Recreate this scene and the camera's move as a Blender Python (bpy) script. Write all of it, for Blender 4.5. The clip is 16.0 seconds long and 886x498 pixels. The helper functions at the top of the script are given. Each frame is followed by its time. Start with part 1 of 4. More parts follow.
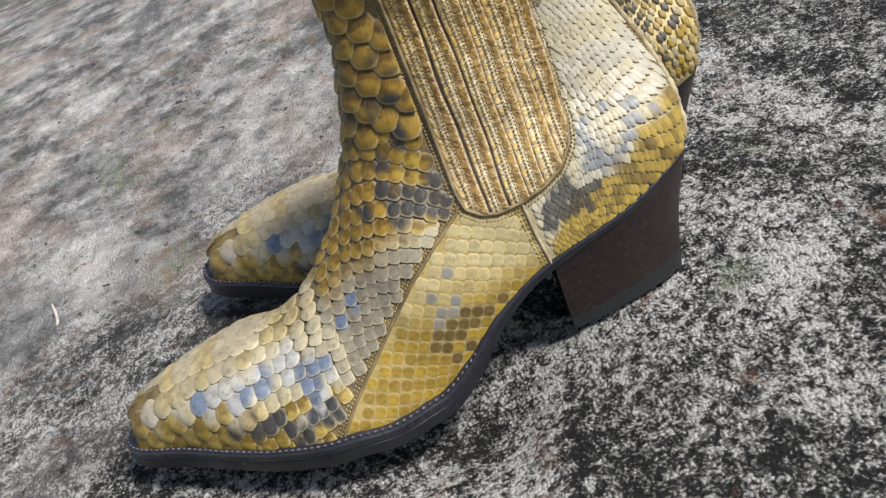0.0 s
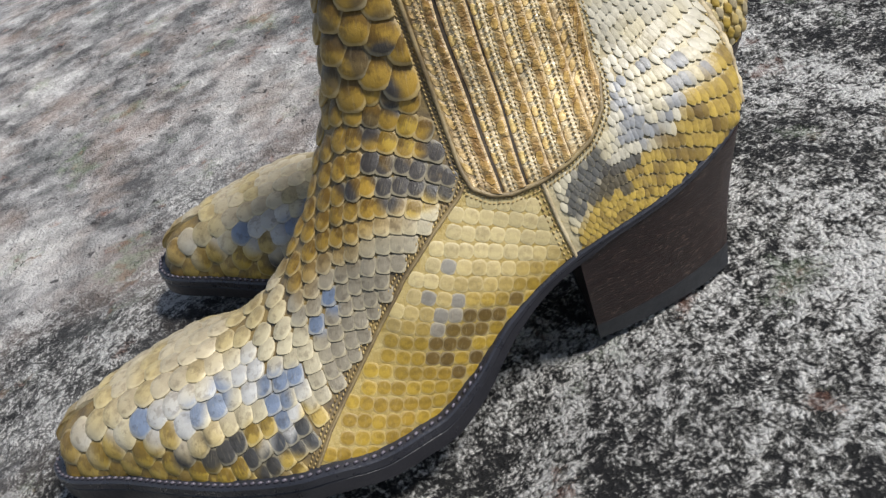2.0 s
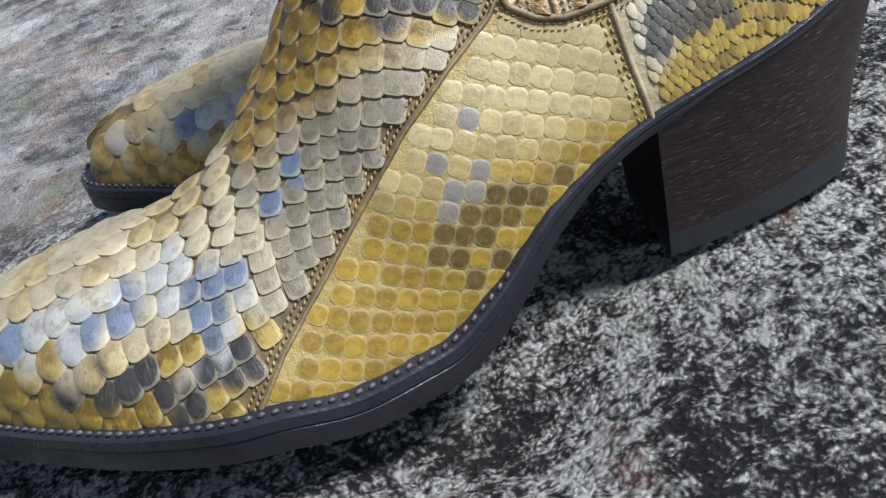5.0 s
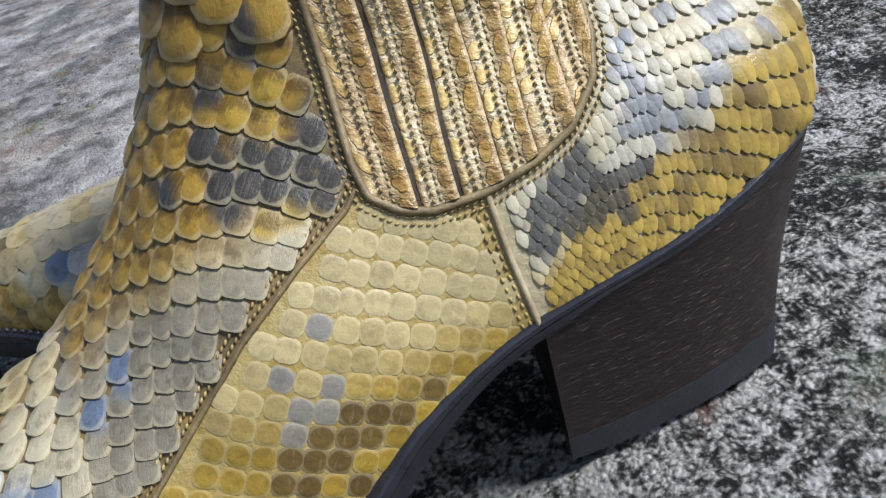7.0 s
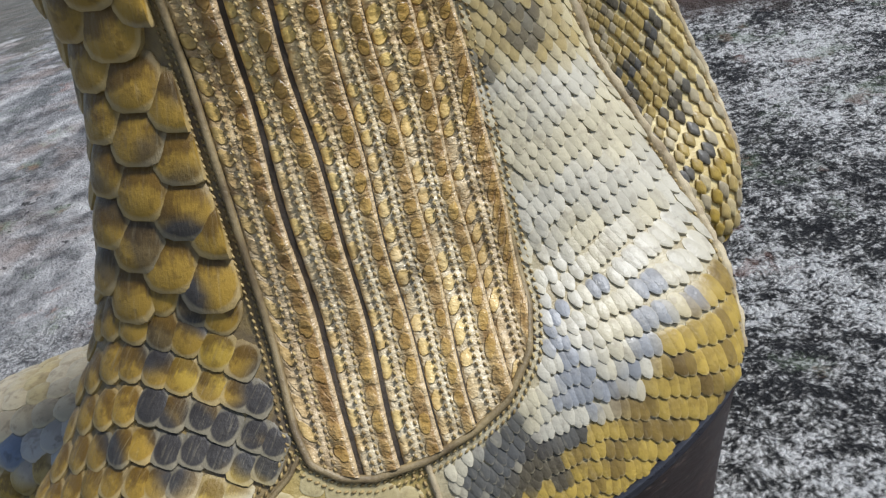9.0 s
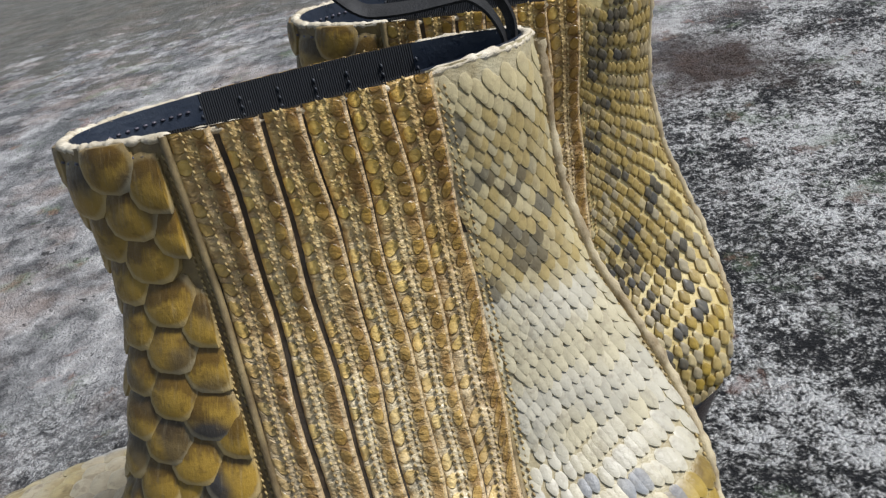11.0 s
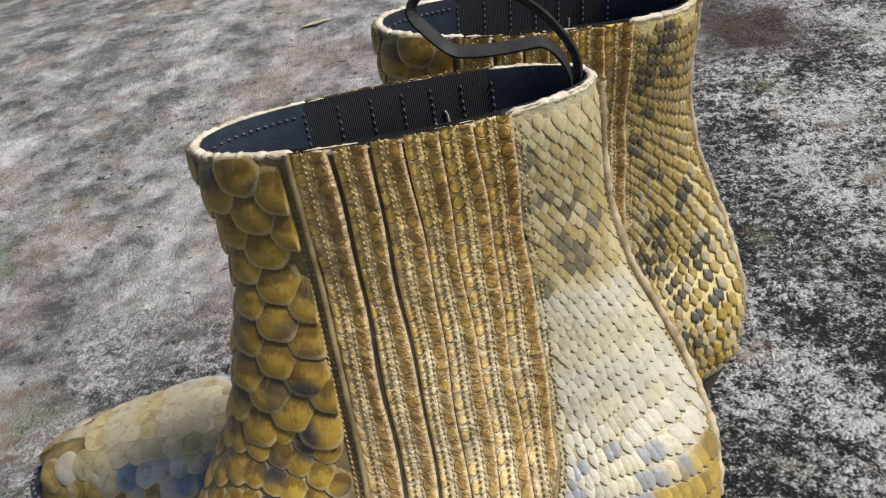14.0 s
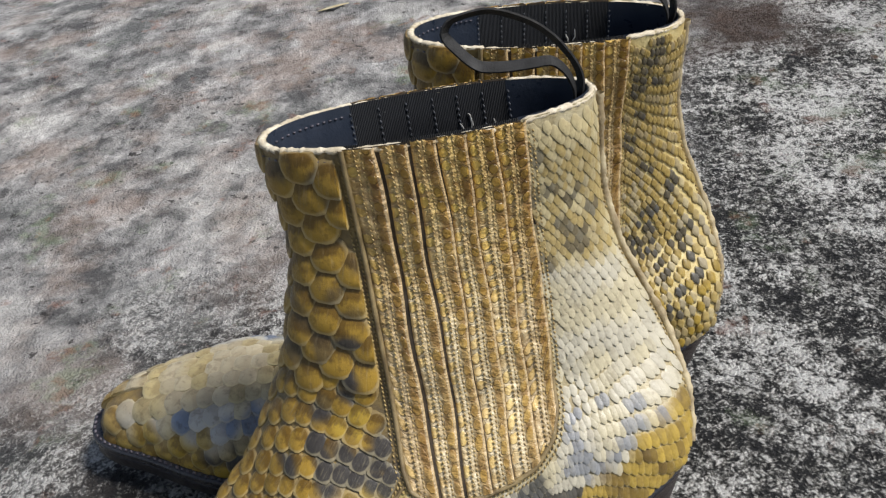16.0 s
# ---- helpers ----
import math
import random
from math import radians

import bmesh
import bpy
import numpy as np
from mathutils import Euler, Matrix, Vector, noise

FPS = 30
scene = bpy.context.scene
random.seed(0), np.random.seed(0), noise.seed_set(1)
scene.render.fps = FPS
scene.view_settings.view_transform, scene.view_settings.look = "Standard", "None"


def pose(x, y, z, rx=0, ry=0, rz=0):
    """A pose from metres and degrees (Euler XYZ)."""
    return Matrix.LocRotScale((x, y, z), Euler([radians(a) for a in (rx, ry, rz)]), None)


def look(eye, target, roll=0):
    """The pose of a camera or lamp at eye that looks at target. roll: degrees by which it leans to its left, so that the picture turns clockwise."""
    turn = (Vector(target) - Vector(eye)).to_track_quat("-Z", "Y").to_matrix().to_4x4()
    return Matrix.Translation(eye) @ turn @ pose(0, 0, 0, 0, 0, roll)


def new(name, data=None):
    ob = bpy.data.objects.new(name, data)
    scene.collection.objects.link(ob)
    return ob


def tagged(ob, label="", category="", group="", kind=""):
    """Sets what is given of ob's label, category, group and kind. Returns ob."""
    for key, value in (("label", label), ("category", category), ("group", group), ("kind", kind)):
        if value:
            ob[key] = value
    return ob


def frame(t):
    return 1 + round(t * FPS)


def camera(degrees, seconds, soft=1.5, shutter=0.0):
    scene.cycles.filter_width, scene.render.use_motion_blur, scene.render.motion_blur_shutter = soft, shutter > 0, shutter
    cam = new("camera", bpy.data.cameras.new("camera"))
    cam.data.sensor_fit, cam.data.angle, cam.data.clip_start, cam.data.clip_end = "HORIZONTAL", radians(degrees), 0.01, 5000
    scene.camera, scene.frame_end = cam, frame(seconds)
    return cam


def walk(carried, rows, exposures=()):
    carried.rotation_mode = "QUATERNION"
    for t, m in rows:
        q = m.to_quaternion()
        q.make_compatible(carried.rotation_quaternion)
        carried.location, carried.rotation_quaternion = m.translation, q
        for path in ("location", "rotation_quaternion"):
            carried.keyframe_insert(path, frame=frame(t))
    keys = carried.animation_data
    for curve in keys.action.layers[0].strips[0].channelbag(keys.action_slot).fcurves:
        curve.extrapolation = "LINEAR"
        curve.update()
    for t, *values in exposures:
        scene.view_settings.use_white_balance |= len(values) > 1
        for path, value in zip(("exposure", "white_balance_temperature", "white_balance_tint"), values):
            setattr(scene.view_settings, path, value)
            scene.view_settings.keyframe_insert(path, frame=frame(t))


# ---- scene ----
# ---- camera ----
cam = camera(54.5, 16.0, soft=1.35)
PATH = [
    (0, (-0.0062, -0.3614, 0.2686), (-0.0434, -0.0169, 0.0689), -23.60),
    (0.5, (-0.0078, -0.3449, 0.2632), (-0.0435, -0.0003, 0.0633), -23.41),
    (1, (-0.0092, -0.3276, 0.2566), (-0.0438, 0.0174, 0.0572), -23.28),
    (1.5, (-0.0119, -0.3112, 0.2496), (-0.044, 0.0344, 0.0509), -23.12),
    (2, (-0.0204, -0.3006, 0.2264), (-0.0506, 0.0457, 0.0284), -22.04),
    (2.5, (-0.029, -0.2995, 0.1992), (-0.0569, 0.0473, 0.0018), -20.91),
    (3, (-0.0371, -0.292, 0.1804), (-0.0642, 0.0555, -0.0159), -20.43),
    (5.5, (-0.0495, -0.2233, 0.136), (-0.0677, 0.1321, -0.0468), -18.50),
    (6, (-0.0352, -0.2142, 0.1359), (-0.0502, 0.1431, -0.0434), -18.32),
    (6.5, (-0.0231, -0.2027, 0.1405), (-0.0339, 0.1589, -0.0303), -17.53),
    (7, (-0.01, -0.1932, 0.1499), (-0.0197, 0.169, -0.0197), -16.97),
    (7.5, (0.0002, -0.1909, 0.1584), (-0.0003, 0.1726, -0.0086), -16.22),
    (8, (0.0056, -0.1853, 0.1693), (0.0096, 0.1793, 0.0049), -15.78),
    (8.5, (0.0103, -0.1827, 0.1841), (0.0148, 0.1837, 0.0236), -15.32),
    (9, (0.0109, -0.1813, 0.1952), (0.0178, 0.1876, 0.0406), -14.84),
    (9.5, (0.0157, -0.1771, 0.2082), (0.0218, 0.1912, 0.0522), -14.32),
    (10, (0.0217, -0.1772, 0.2202), (0.0284, 0.1925, 0.0676), -14.13),
    (12.5, (0.0228, -0.1888, 0.2724), (0.0198, 0.1775, 0.1118), -11.26),
    (13, (0.019, -0.1934, 0.2745), (0.0131, 0.1692, 0.1059), -11.29),
    (13.5, (0.0147, -0.1955, 0.2817), (0.0064, 0.1631, 0.1047), -10.50),
    (14, (0.0132, -0.2053, 0.285), (0.003, 0.1494, 0.1004), -10.53),
    (14.5, (0.0113, -0.2158, 0.2902), (-0.0003, 0.1352, 0.0988), -10.34),
    (15, (0.0126, -0.2259, 0.3042), (0.0004, 0.1222, 0.1075), -9.93),
    (15.5, (0.0101, -0.2403, 0.3117), (-0.0015, 0.11, 0.1189), -9.60),
    (16, (0.0076, -0.2493, 0.3111), (-0.005, 0.1002, 0.1168), -9.59),
]
walk(cam, [(t, look(eye, target, roll)) for t, eye, target, roll in PATH], [(0.0, 0.78, 6500, 10), (3.0, 0.8, 6300, 10), (5.5, 0.8, 5950, 10), (10.0, 0.6, 5950, 10), (12.5, 0.66, 6500, 10), (16.0, 0.7, 6500, 10)])

# ---- light: a bright overcast sky with a broad soft sun ----
SUN_EL, SUN_AZ = 52.0, 115.0
world = bpy.data.worlds.new("overcast_sky")
scene.world = world
world.use_nodes = True
wn = world.node_tree
sky = wn.nodes.new("ShaderNodeTexSky")
sky.sky_type = "NISHITA"
sky.sun_disc = False
sky.sun_elevation, sky.sun_rotation = radians(SUN_EL), radians(SUN_AZ)
grey = wn.nodes.new("ShaderNodeHueSaturation")
grey.inputs["Saturation"].default_value = 0.75
wn.links.new(sky.outputs[0], grey.inputs["Color"])
wn.links.new(grey.outputs[0], wn.nodes["Background"].inputs[0])
wn.nodes["Background"].inputs[1].default_value = 0.066
sun = new("sun", bpy.data.lights.new("sun", "SUN"))
sun.data.energy, sun.data.angle, sun.data.color = 3.6, radians(12), (1.0, 0.965, 0.925)
az = radians(SUN_AZ)
sun.matrix_world = look((0, 0, 3), Vector((0, 0, 3)) - Vector((math.sin(az) * math.cos(radians(SUN_EL)), math.cos(az) * math.cos(radians(SUN_EL)), math.sin(radians(SUN_EL)))))


# ---- materials ----
def material(name, rough=0.5, **extra):
    m = bpy.data.materials.new(name)
    m.use_nodes = True
    bsdf = m.node_tree.nodes["Principled BSDF"]
    bsdf.inputs["Roughness"].default_value = rough
    for key, value in extra.items():
        bsdf.inputs[key.replace("_", " ")].default_value = value
    return m, m.node_tree, bsdf


def node(tree, kind, links=(), **values):
    n = tree.nodes.new(kind)
    for key, value in values.items():
        if key in n.inputs.keys():
            n.inputs[key].default_value = value
        else:
            setattr(n, key, value)
    for key, source in dict(links).items():
        tree.links.new(source, n.inputs[key])
    return n


def math_node(tree, op, a, b=0.0, clamp=False):
    n = tree.nodes.new("ShaderNodeMath")
    n.operation, n.use_clamp = op, clamp
    for i, v in enumerate((a, b)):
        if isinstance(v, (int, float)):
            n.inputs[i].default_value = v
        else:
            tree.links.new(v, n.inputs[i])
    return n.outputs[0]


def mix(tree, fac, a, b):
    n = tree.nodes.new("ShaderNodeMix")
    n.data_type = "RGBA"
    for i, v in ((0, fac), (6, a), (7, b)):
        if isinstance(v, tuple):
            n.inputs[i].default_value = (*v, 1)
        elif isinstance(v, (int, float)):
            n.inputs[i].default_value = v
        else:
            tree.links.new(v, n.inputs[i])
    return n.outputs[2]


def ramp(tree, fac, *stops):
    n = tree.nodes.new("ShaderNodeValToRGB")
    tree.links.new(fac, n.inputs[0])
    while len(n.color_ramp.elements) < len(stops):
        n.color_ramp.elements.new(0.5)
    for e, (p, c) in zip(n.color_ramp.elements, stops):
        e.position = p
        e.color = (c, c, c, 1) if isinstance(c, (int, float)) else (*c, 1)
    return n.outputs[0]


def noise_at(tree, scale, detail=3.0, rough=0.55, coords=None, kind="ShaderNodeTexNoise"):
    n = tree.nodes.new(kind)
    n.inputs["Scale"].default_value = scale
    if kind == "ShaderNodeTexNoise":
        n.inputs["Detail"].default_value, n.inputs["Roughness"].default_value = detail, rough
    if coords is None:
        coords = tree.nodes.new("ShaderNodeNewGeometry").outputs["Position"]
    tree.links.new(coords, n.inputs["Vector"])
    return n.outputs[0]


def bump(tree, bsdf, height, distance, strength=1.0):
    n = tree.nodes.new("ShaderNodeBump")
    n.inputs["Distance"].default_value, n.inputs["Strength"].default_value = distance, strength
    tree.links.new(height, n.inputs["Height"])
    tree.links.new(n.outputs[0], bsdf.inputs["Normal"])


def scale_material(name, rough=0.37, around=0.3, edge=0.5, blotch=0.4, grain=13, hairs=0.75):
    """Tanned snake skin, dyed scale by scale: fibres run from the dark root to the paler free edge."""
    m, tree, bsdf = material(name, rough, Specular_IOR_Level=0.36)
    dye = tree.nodes.new("ShaderNodeAttribute")
    dye.attribute_name = "dye"
    base = dye.outputs["Color"]
    uv = tree.nodes.new("ShaderNodeUVMap").outputs[0]
    split = node(tree, "ShaderNodeSeparateXYZ", {"Vector": uv})
    info, geo = tree.nodes.new("ShaderNodeObjectInfo"), tree.nodes.new("ShaderNodeNewGeometry")
    luck = math_node(tree, "FRACT", math_node(tree, "ADD", info.outputs["Random"], geo.outputs["Random Per Island"]))
    shift = node(tree, "ShaderNodeVectorMath", {0: uv}, operation="ADD")
    tree.links.new(math_node(tree, "MULTIPLY", luck, 37.0), shift.inputs[1])
    stretch = node(tree, "ShaderNodeMapping", {"Vector": shift.outputs[0]})
    stretch.inputs["Scale"].default_value = (grain, 1.3, 1)
    streak = noise_at(tree, 1.0, 5, 0.7, stretch.outputs[0])
    patch = noise_at(tree, 1.5, 3, 0.6, shift.outputs[0])
    cloud = noise_at(tree, 260, 5, 0.65)
    off = node(tree, "ShaderNodeVectorMath", {0: uv}, operation="DISTANCE")
    off.inputs[1].default_value = (0.5, 0.5, 0)
    far = math_node(tree, "MULTIPLY", off.outputs["Value"], 2.0)
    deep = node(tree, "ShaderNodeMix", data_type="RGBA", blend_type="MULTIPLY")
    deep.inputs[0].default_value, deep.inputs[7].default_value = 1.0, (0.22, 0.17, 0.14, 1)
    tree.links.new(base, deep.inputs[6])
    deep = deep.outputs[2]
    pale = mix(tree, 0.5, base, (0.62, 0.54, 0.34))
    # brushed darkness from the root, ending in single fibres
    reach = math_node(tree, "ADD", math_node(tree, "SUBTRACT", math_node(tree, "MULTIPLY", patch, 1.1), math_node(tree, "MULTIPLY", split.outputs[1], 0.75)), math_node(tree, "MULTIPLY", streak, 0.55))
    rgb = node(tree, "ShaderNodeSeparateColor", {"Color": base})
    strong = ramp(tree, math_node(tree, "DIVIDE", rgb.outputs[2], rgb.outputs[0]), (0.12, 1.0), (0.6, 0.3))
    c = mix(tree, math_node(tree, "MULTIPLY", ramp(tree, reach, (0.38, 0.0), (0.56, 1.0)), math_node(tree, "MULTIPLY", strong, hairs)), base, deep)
    c = mix(tree, math_node(tree, "MULTIPLY", ramp(tree, cloud, (0.53, 0.0), (0.62, 1.0)), blotch), c, deep)
    c = mix(tree, ramp(tree, streak, (0.54, 0.0), (0.70, 0.25)), c, pale)
    rim = math_node(tree, "MULTIPLY", ramp(tree, math_node(tree, "ADD", far, math_node(tree, "MULTIPLY", math_node(tree, "SUBTRACT", cloud, 0.5), 0.22)), (0.80, 0.0), (0.92, 1.0)), ramp(tree, split.outputs[1], (0.35, around), (0.75, edge)))
    c = mix(tree, rim, c, pale)
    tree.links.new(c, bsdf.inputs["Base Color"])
    tree.links.new(ramp(tree, cloud, (0.3, rough - 0.08), (0.75, rough + 0.2)), bsdf.inputs["Roughness"])
    fine = noise_at(tree, 1300, 3, 0.65)
    rough_h = math_node(tree, "ADD", math_node(tree, "MULTIPLY", streak, hairs * 0.9), math_node(tree, "ADD", math_node(tree, "MULTIPLY", fine, 0.5), math_node(tree, "MULTIPLY", cloud, 0.9)))
    bump(tree, bsdf, rough_h, 0.00028, 0.9)
    return m


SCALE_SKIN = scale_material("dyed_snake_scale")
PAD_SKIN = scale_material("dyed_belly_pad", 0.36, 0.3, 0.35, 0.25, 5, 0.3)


def hide_material(name, a, b, cell, rough=0.45, depth=0.0004):
    """The skin between the scales."""
    m, tree, bsdf = material(name, rough)
    c = mix(tree, ramp(tree, noise_at(tree, 120, 4, 0.6), (0.35, 0.0), (0.65, 1.0)), a, b)
    tree.links.new(c, bsdf.inputs["Base Color"])
    bump(tree, bsdf, noise_at(tree, cell, 4, 0.65), depth, 0.8)
    return m


HIDE_VAMP = hide_material("vamp_hide", (0.22, 0.155, 0.055), (0.09, 0.066, 0.036), 700)
HIDE_QUARTER = hide_material("quarter_hide", (0.27, 0.19, 0.045), (0.35, 0.275, 0.11), 500, 0.42, 0.0007)
HIDE_COUNTER = hide_material("counter_hide", (0.42, 0.37, 0.24), (0.26, 0.21, 0.11), 500, 0.42, 0.0007)
HIDE_NET = hide_material("netted_hide", (0.54, 0.45, 0.22), (0.40, 0.30, 0.11), 500, 0.45, 0.0007)
EDGE = hide_material("cut_leather_edge", (0.46, 0.39, 0.25), (0.22, 0.165, 0.09), 1200, 0.7)
RIM_EDGE = hide_material("raw_rim_edge", (0.60, 0.54, 0.42), (0.36, 0.30, 0.20), 900, 0.7, 0.0006)
PIPING = hide_material("folded_seam_edge", (0.25, 0.19, 0.09), (0.12, 0.085, 0.04), 900, 0.5)
# backing coloured near black, standing in for shade in the slits between pleats
GORE_SLIT_SHADE = hide_material("gore_backing_slit_shade", (0.02, 0.016, 0.012), (0.05, 0.035, 0.02), 900, 0.7)


def thread_material(name, a, b, rough=0.6):
    m, tree, bsdf = material(name, rough)
    luck = tree.nodes.new("ShaderNodeNewGeometry").outputs["Random Per Island"]
    tree.links.new(mix(tree, luck, a, b), bsdf.inputs["Base Color"])
    return m


THREAD = thread_material("beige_thread", (0.38, 0.285, 0.115), (0.18, 0.12, 0.042))
LINING_THREAD = thread_material("grey_lining_thread", (0.02, 0.023, 0.03), (0.055, 0.06, 0.07))
PALE_THREAD = thread_material("white_loose_thread", (0.55, 0.55, 0.52), (0.4, 0.4, 0.38))
DARK_THREAD = thread_material("dark_waxed_thread", (0.045, 0.04, 0.05), (0.10, 0.09, 0.11), 0.45)


def pleat_material():
    """Belly skin folded into pleats: a row of oval scales down each half, wrinkled between."""
    m, tree, bsdf = material("pleated_gore_skin", 0.4, Specular_IOR_Level=0.4)
    uv = tree.nodes.new("ShaderNodeUVMap").outputs[0]
    split = node(tree, "ShaderNodeSeparateXYZ", {"Vector": uv})
    geo = tree.nodes.new("ShaderNodeNewGeometry")
    place = geo.outputs["Position"]
    height = node(tree, "ShaderNodeSeparateXYZ", {"Vector": place}).outputs[2]
    luck = tree.nodes.new("ShaderNodeObjectInfo").outputs["Random"]
    sway = math_node(tree, "SUBTRACT", noise_at(tree, 160, 3, 0.6), 0.5)
    across = math_node(tree, "ADD", split.outputs[0], math_node(tree, "MULTIPLY", sway, 0.16))
    flat = node(tree, "ShaderNodeMapping", {"Vector": place})
    flat.inputs["Scale"].default_value = (0.9, 0.9, 1.4)
    wrinkle = noise_at(tree, 215, 4, 0.6, flat.outputs[0])
    broad = noise_at(tree, 45, 3, 0.6)

    def ovals(middle, half, offset):
        run = math_node(tree, "ADD", math_node(tree, "MULTIPLY", split.outputs[1], 25.0), math_node(tree, "ADD", math_node(tree, "MULTIPLY", luck, 9.7), math_node(tree, "ADD", math_node(tree, "MULTIPLY", sway, 0.7), offset)))
        index, part_ = math_node(tree, "FLOOR", run), math_node(tree, "FRACT", run)
        dice = node(tree, "ShaderNodeTexWhiteNoise", noise_dimensions="1D")
        tree.links.new(math_node(tree, "ADD", index, math_node(tree, "MULTIPLY", luck, 51.0)), dice.inputs["W"])
        dx = math_node(tree, "DIVIDE", math_node(tree, "SUBTRACT", across, middle), half)
        dy = math_node(tree, "DIVIDE", math_node(tree, "SUBTRACT", part_, 0.5), 0.43)
        return math_node(tree, "ADD", math_node(tree, "MULTIPLY", dx, dx), math_node(tree, "MULTIPLY", dy, dy)), dice.outputs["Value"]

    low = ramp(tree, math_node(tree, "ADD", height, math_node(tree, "MULTIPLY", math_node(tree, "SUBTRACT", broad, 0.5), 0.10)), (0.13, 1.0), (0.225, 0.0))
    tone = tree.nodes.new("ShaderNodeAttribute")
    tone.attribute_name = "tone"
    tone = tone.outputs["Fac"]
    skin_pale = mix(tree, low, (0.62, 0.425, 0.125), (0.62, 0.53, 0.35))
    c = mix(tree, ramp(tree, wrinkle, (0.38, 0.0), (0.60, 1.0)), mix(tree, low, (0.33, 0.185, 0.045), (0.43, 0.335, 0.19)), skin_pale)
    # browner right half: the skin's own colour, with the fold's side shade painted in
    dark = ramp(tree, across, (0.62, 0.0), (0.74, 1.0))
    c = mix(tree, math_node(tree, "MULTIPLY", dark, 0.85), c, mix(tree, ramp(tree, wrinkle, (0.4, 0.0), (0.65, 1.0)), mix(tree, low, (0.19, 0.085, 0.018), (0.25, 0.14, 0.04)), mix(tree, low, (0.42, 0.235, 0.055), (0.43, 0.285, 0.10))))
    height_map = math_node(tree, "MULTIPLY", wrinkle, 1.0)
    for middle, half, offset, a, b, most in ((0.24, 0.19, 0.0, (0.52, 0.30, 0.045), (0.74, 0.52, 0.12), 0.9), (0.80, 0.16, 0.45, (0.28, 0.15, 0.025), (0.52, 0.32, 0.05), 0.75)):
        d, dice = ovals(middle, half, offset)
        shown = math_node(tree, "MULTIPLY", ramp(tree, d, (0.62, 1.0), (0.85, 0.0)), math_node(tree, "MULTIPLY", ramp(tree, dice, (0.15, 0.25), (0.4, most)), math_node(tree, "SUBTRACT", 1.0, math_node(tree, "MULTIPLY", low, 0.45))))
        # crease round each oval: lowered in the bump, its shade painted in brown
        crease = ramp(tree, math_node(tree, "ABSOLUTE", math_node(tree, "SUBTRACT", d, 1.0)), (0.05, 0.2), (0.3, 0.0))
        crease = math_node(tree, "MULTIPLY", crease, math_node(tree, "SUBTRACT", 1.0, math_node(tree, "MULTIPLY", low, 0.75)))
        c = mix(tree, crease, c, (0.10, 0.055, 0.014))
        c = mix(tree, shown, c, mix(tree, dice, a, b))
        height_map = math_node(tree, "SUBTRACT", math_node(tree, "ADD", math_node(tree, "MULTIPLY", height_map, math_node(tree, "SUBTRACT", 1.0, math_node(tree, "MULTIPLY", shown, 0.75))), math_node(tree, "MULTIPLY", shown, 0.8)), math_node(tree, "MULTIPLY", crease, 0.3))
    c = mix(tree, math_node(tree, "MULTIPLY", tone, 0.62), c, mix(tree, ramp(tree, wrinkle, (0.4, 0.0), (0.65, 1.0)), (0.17, 0.078, 0.018), (0.38, 0.215, 0.06)))
    c = mix(tree, math_node(tree, "MULTIPLY", ramp(tree, split.outputs[0], (0.935, 0.0), (0.955, 1.0)), 0.5), c, (0.50, 0.41, 0.26))
    grime = ramp(tree, noise_at(tree, 75, 3, 0.6), (0.62, 0.0), (0.68, 1.0))
    c = mix(tree, math_node(tree, "MULTIPLY", grime, 0.4), c, (0.05, 0.04, 0.032))
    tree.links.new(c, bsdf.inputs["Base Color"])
    tree.links.new(ramp(tree, wrinkle, (0.35, 0.44), (0.65, 0.24)), bsdf.inputs["Roughness"])
    bump(tree, bsdf, height_map, 0.0023, 1.0)
    return m


PLEAT = pleat_material()


def leather_black(name, base, rough, cell, depth):
    m, tree, bsdf = material(name, rough)
    c = mix(tree, noise_at(tree, 90, 4, 0.6), base, tuple(v * 2.2 for v in base))
    tree.links.new(c, bsdf.inputs["Base Color"])
    tree.links.new(ramp(tree, noise_at(tree, 200, 3), (0.3, rough - 0.1), (0.7, rough + 0.15)), bsdf.inputs["Roughness"])
    bump(tree, bsdf, noise_at(tree, cell, 3, 0.6), depth, 0.7)
    return m


SOLE_BLACK = leather_black("black_sole_leather", (0.009, 0.009, 0.0115), 0.36, 500, 0.0003)
WELT_BLACK = leather_black("dark_welt_leather", (0.012, 0.0125, 0.016), 0.28, 700, 0.0003)
LINING = leather_black("navy_black_lining", (0.013, 0.017, 0.026), 0.34, 900, 0.0002)
RUBBER = leather_black("rubber_heel_lift", (0.012, 0.013, 0.015), 0.5, 1200, 0.0002)
RIBBON = leather_black("black_ribbon", (0.0022, 0.0022, 0.0024), 0.75, 1500, 0.0003)


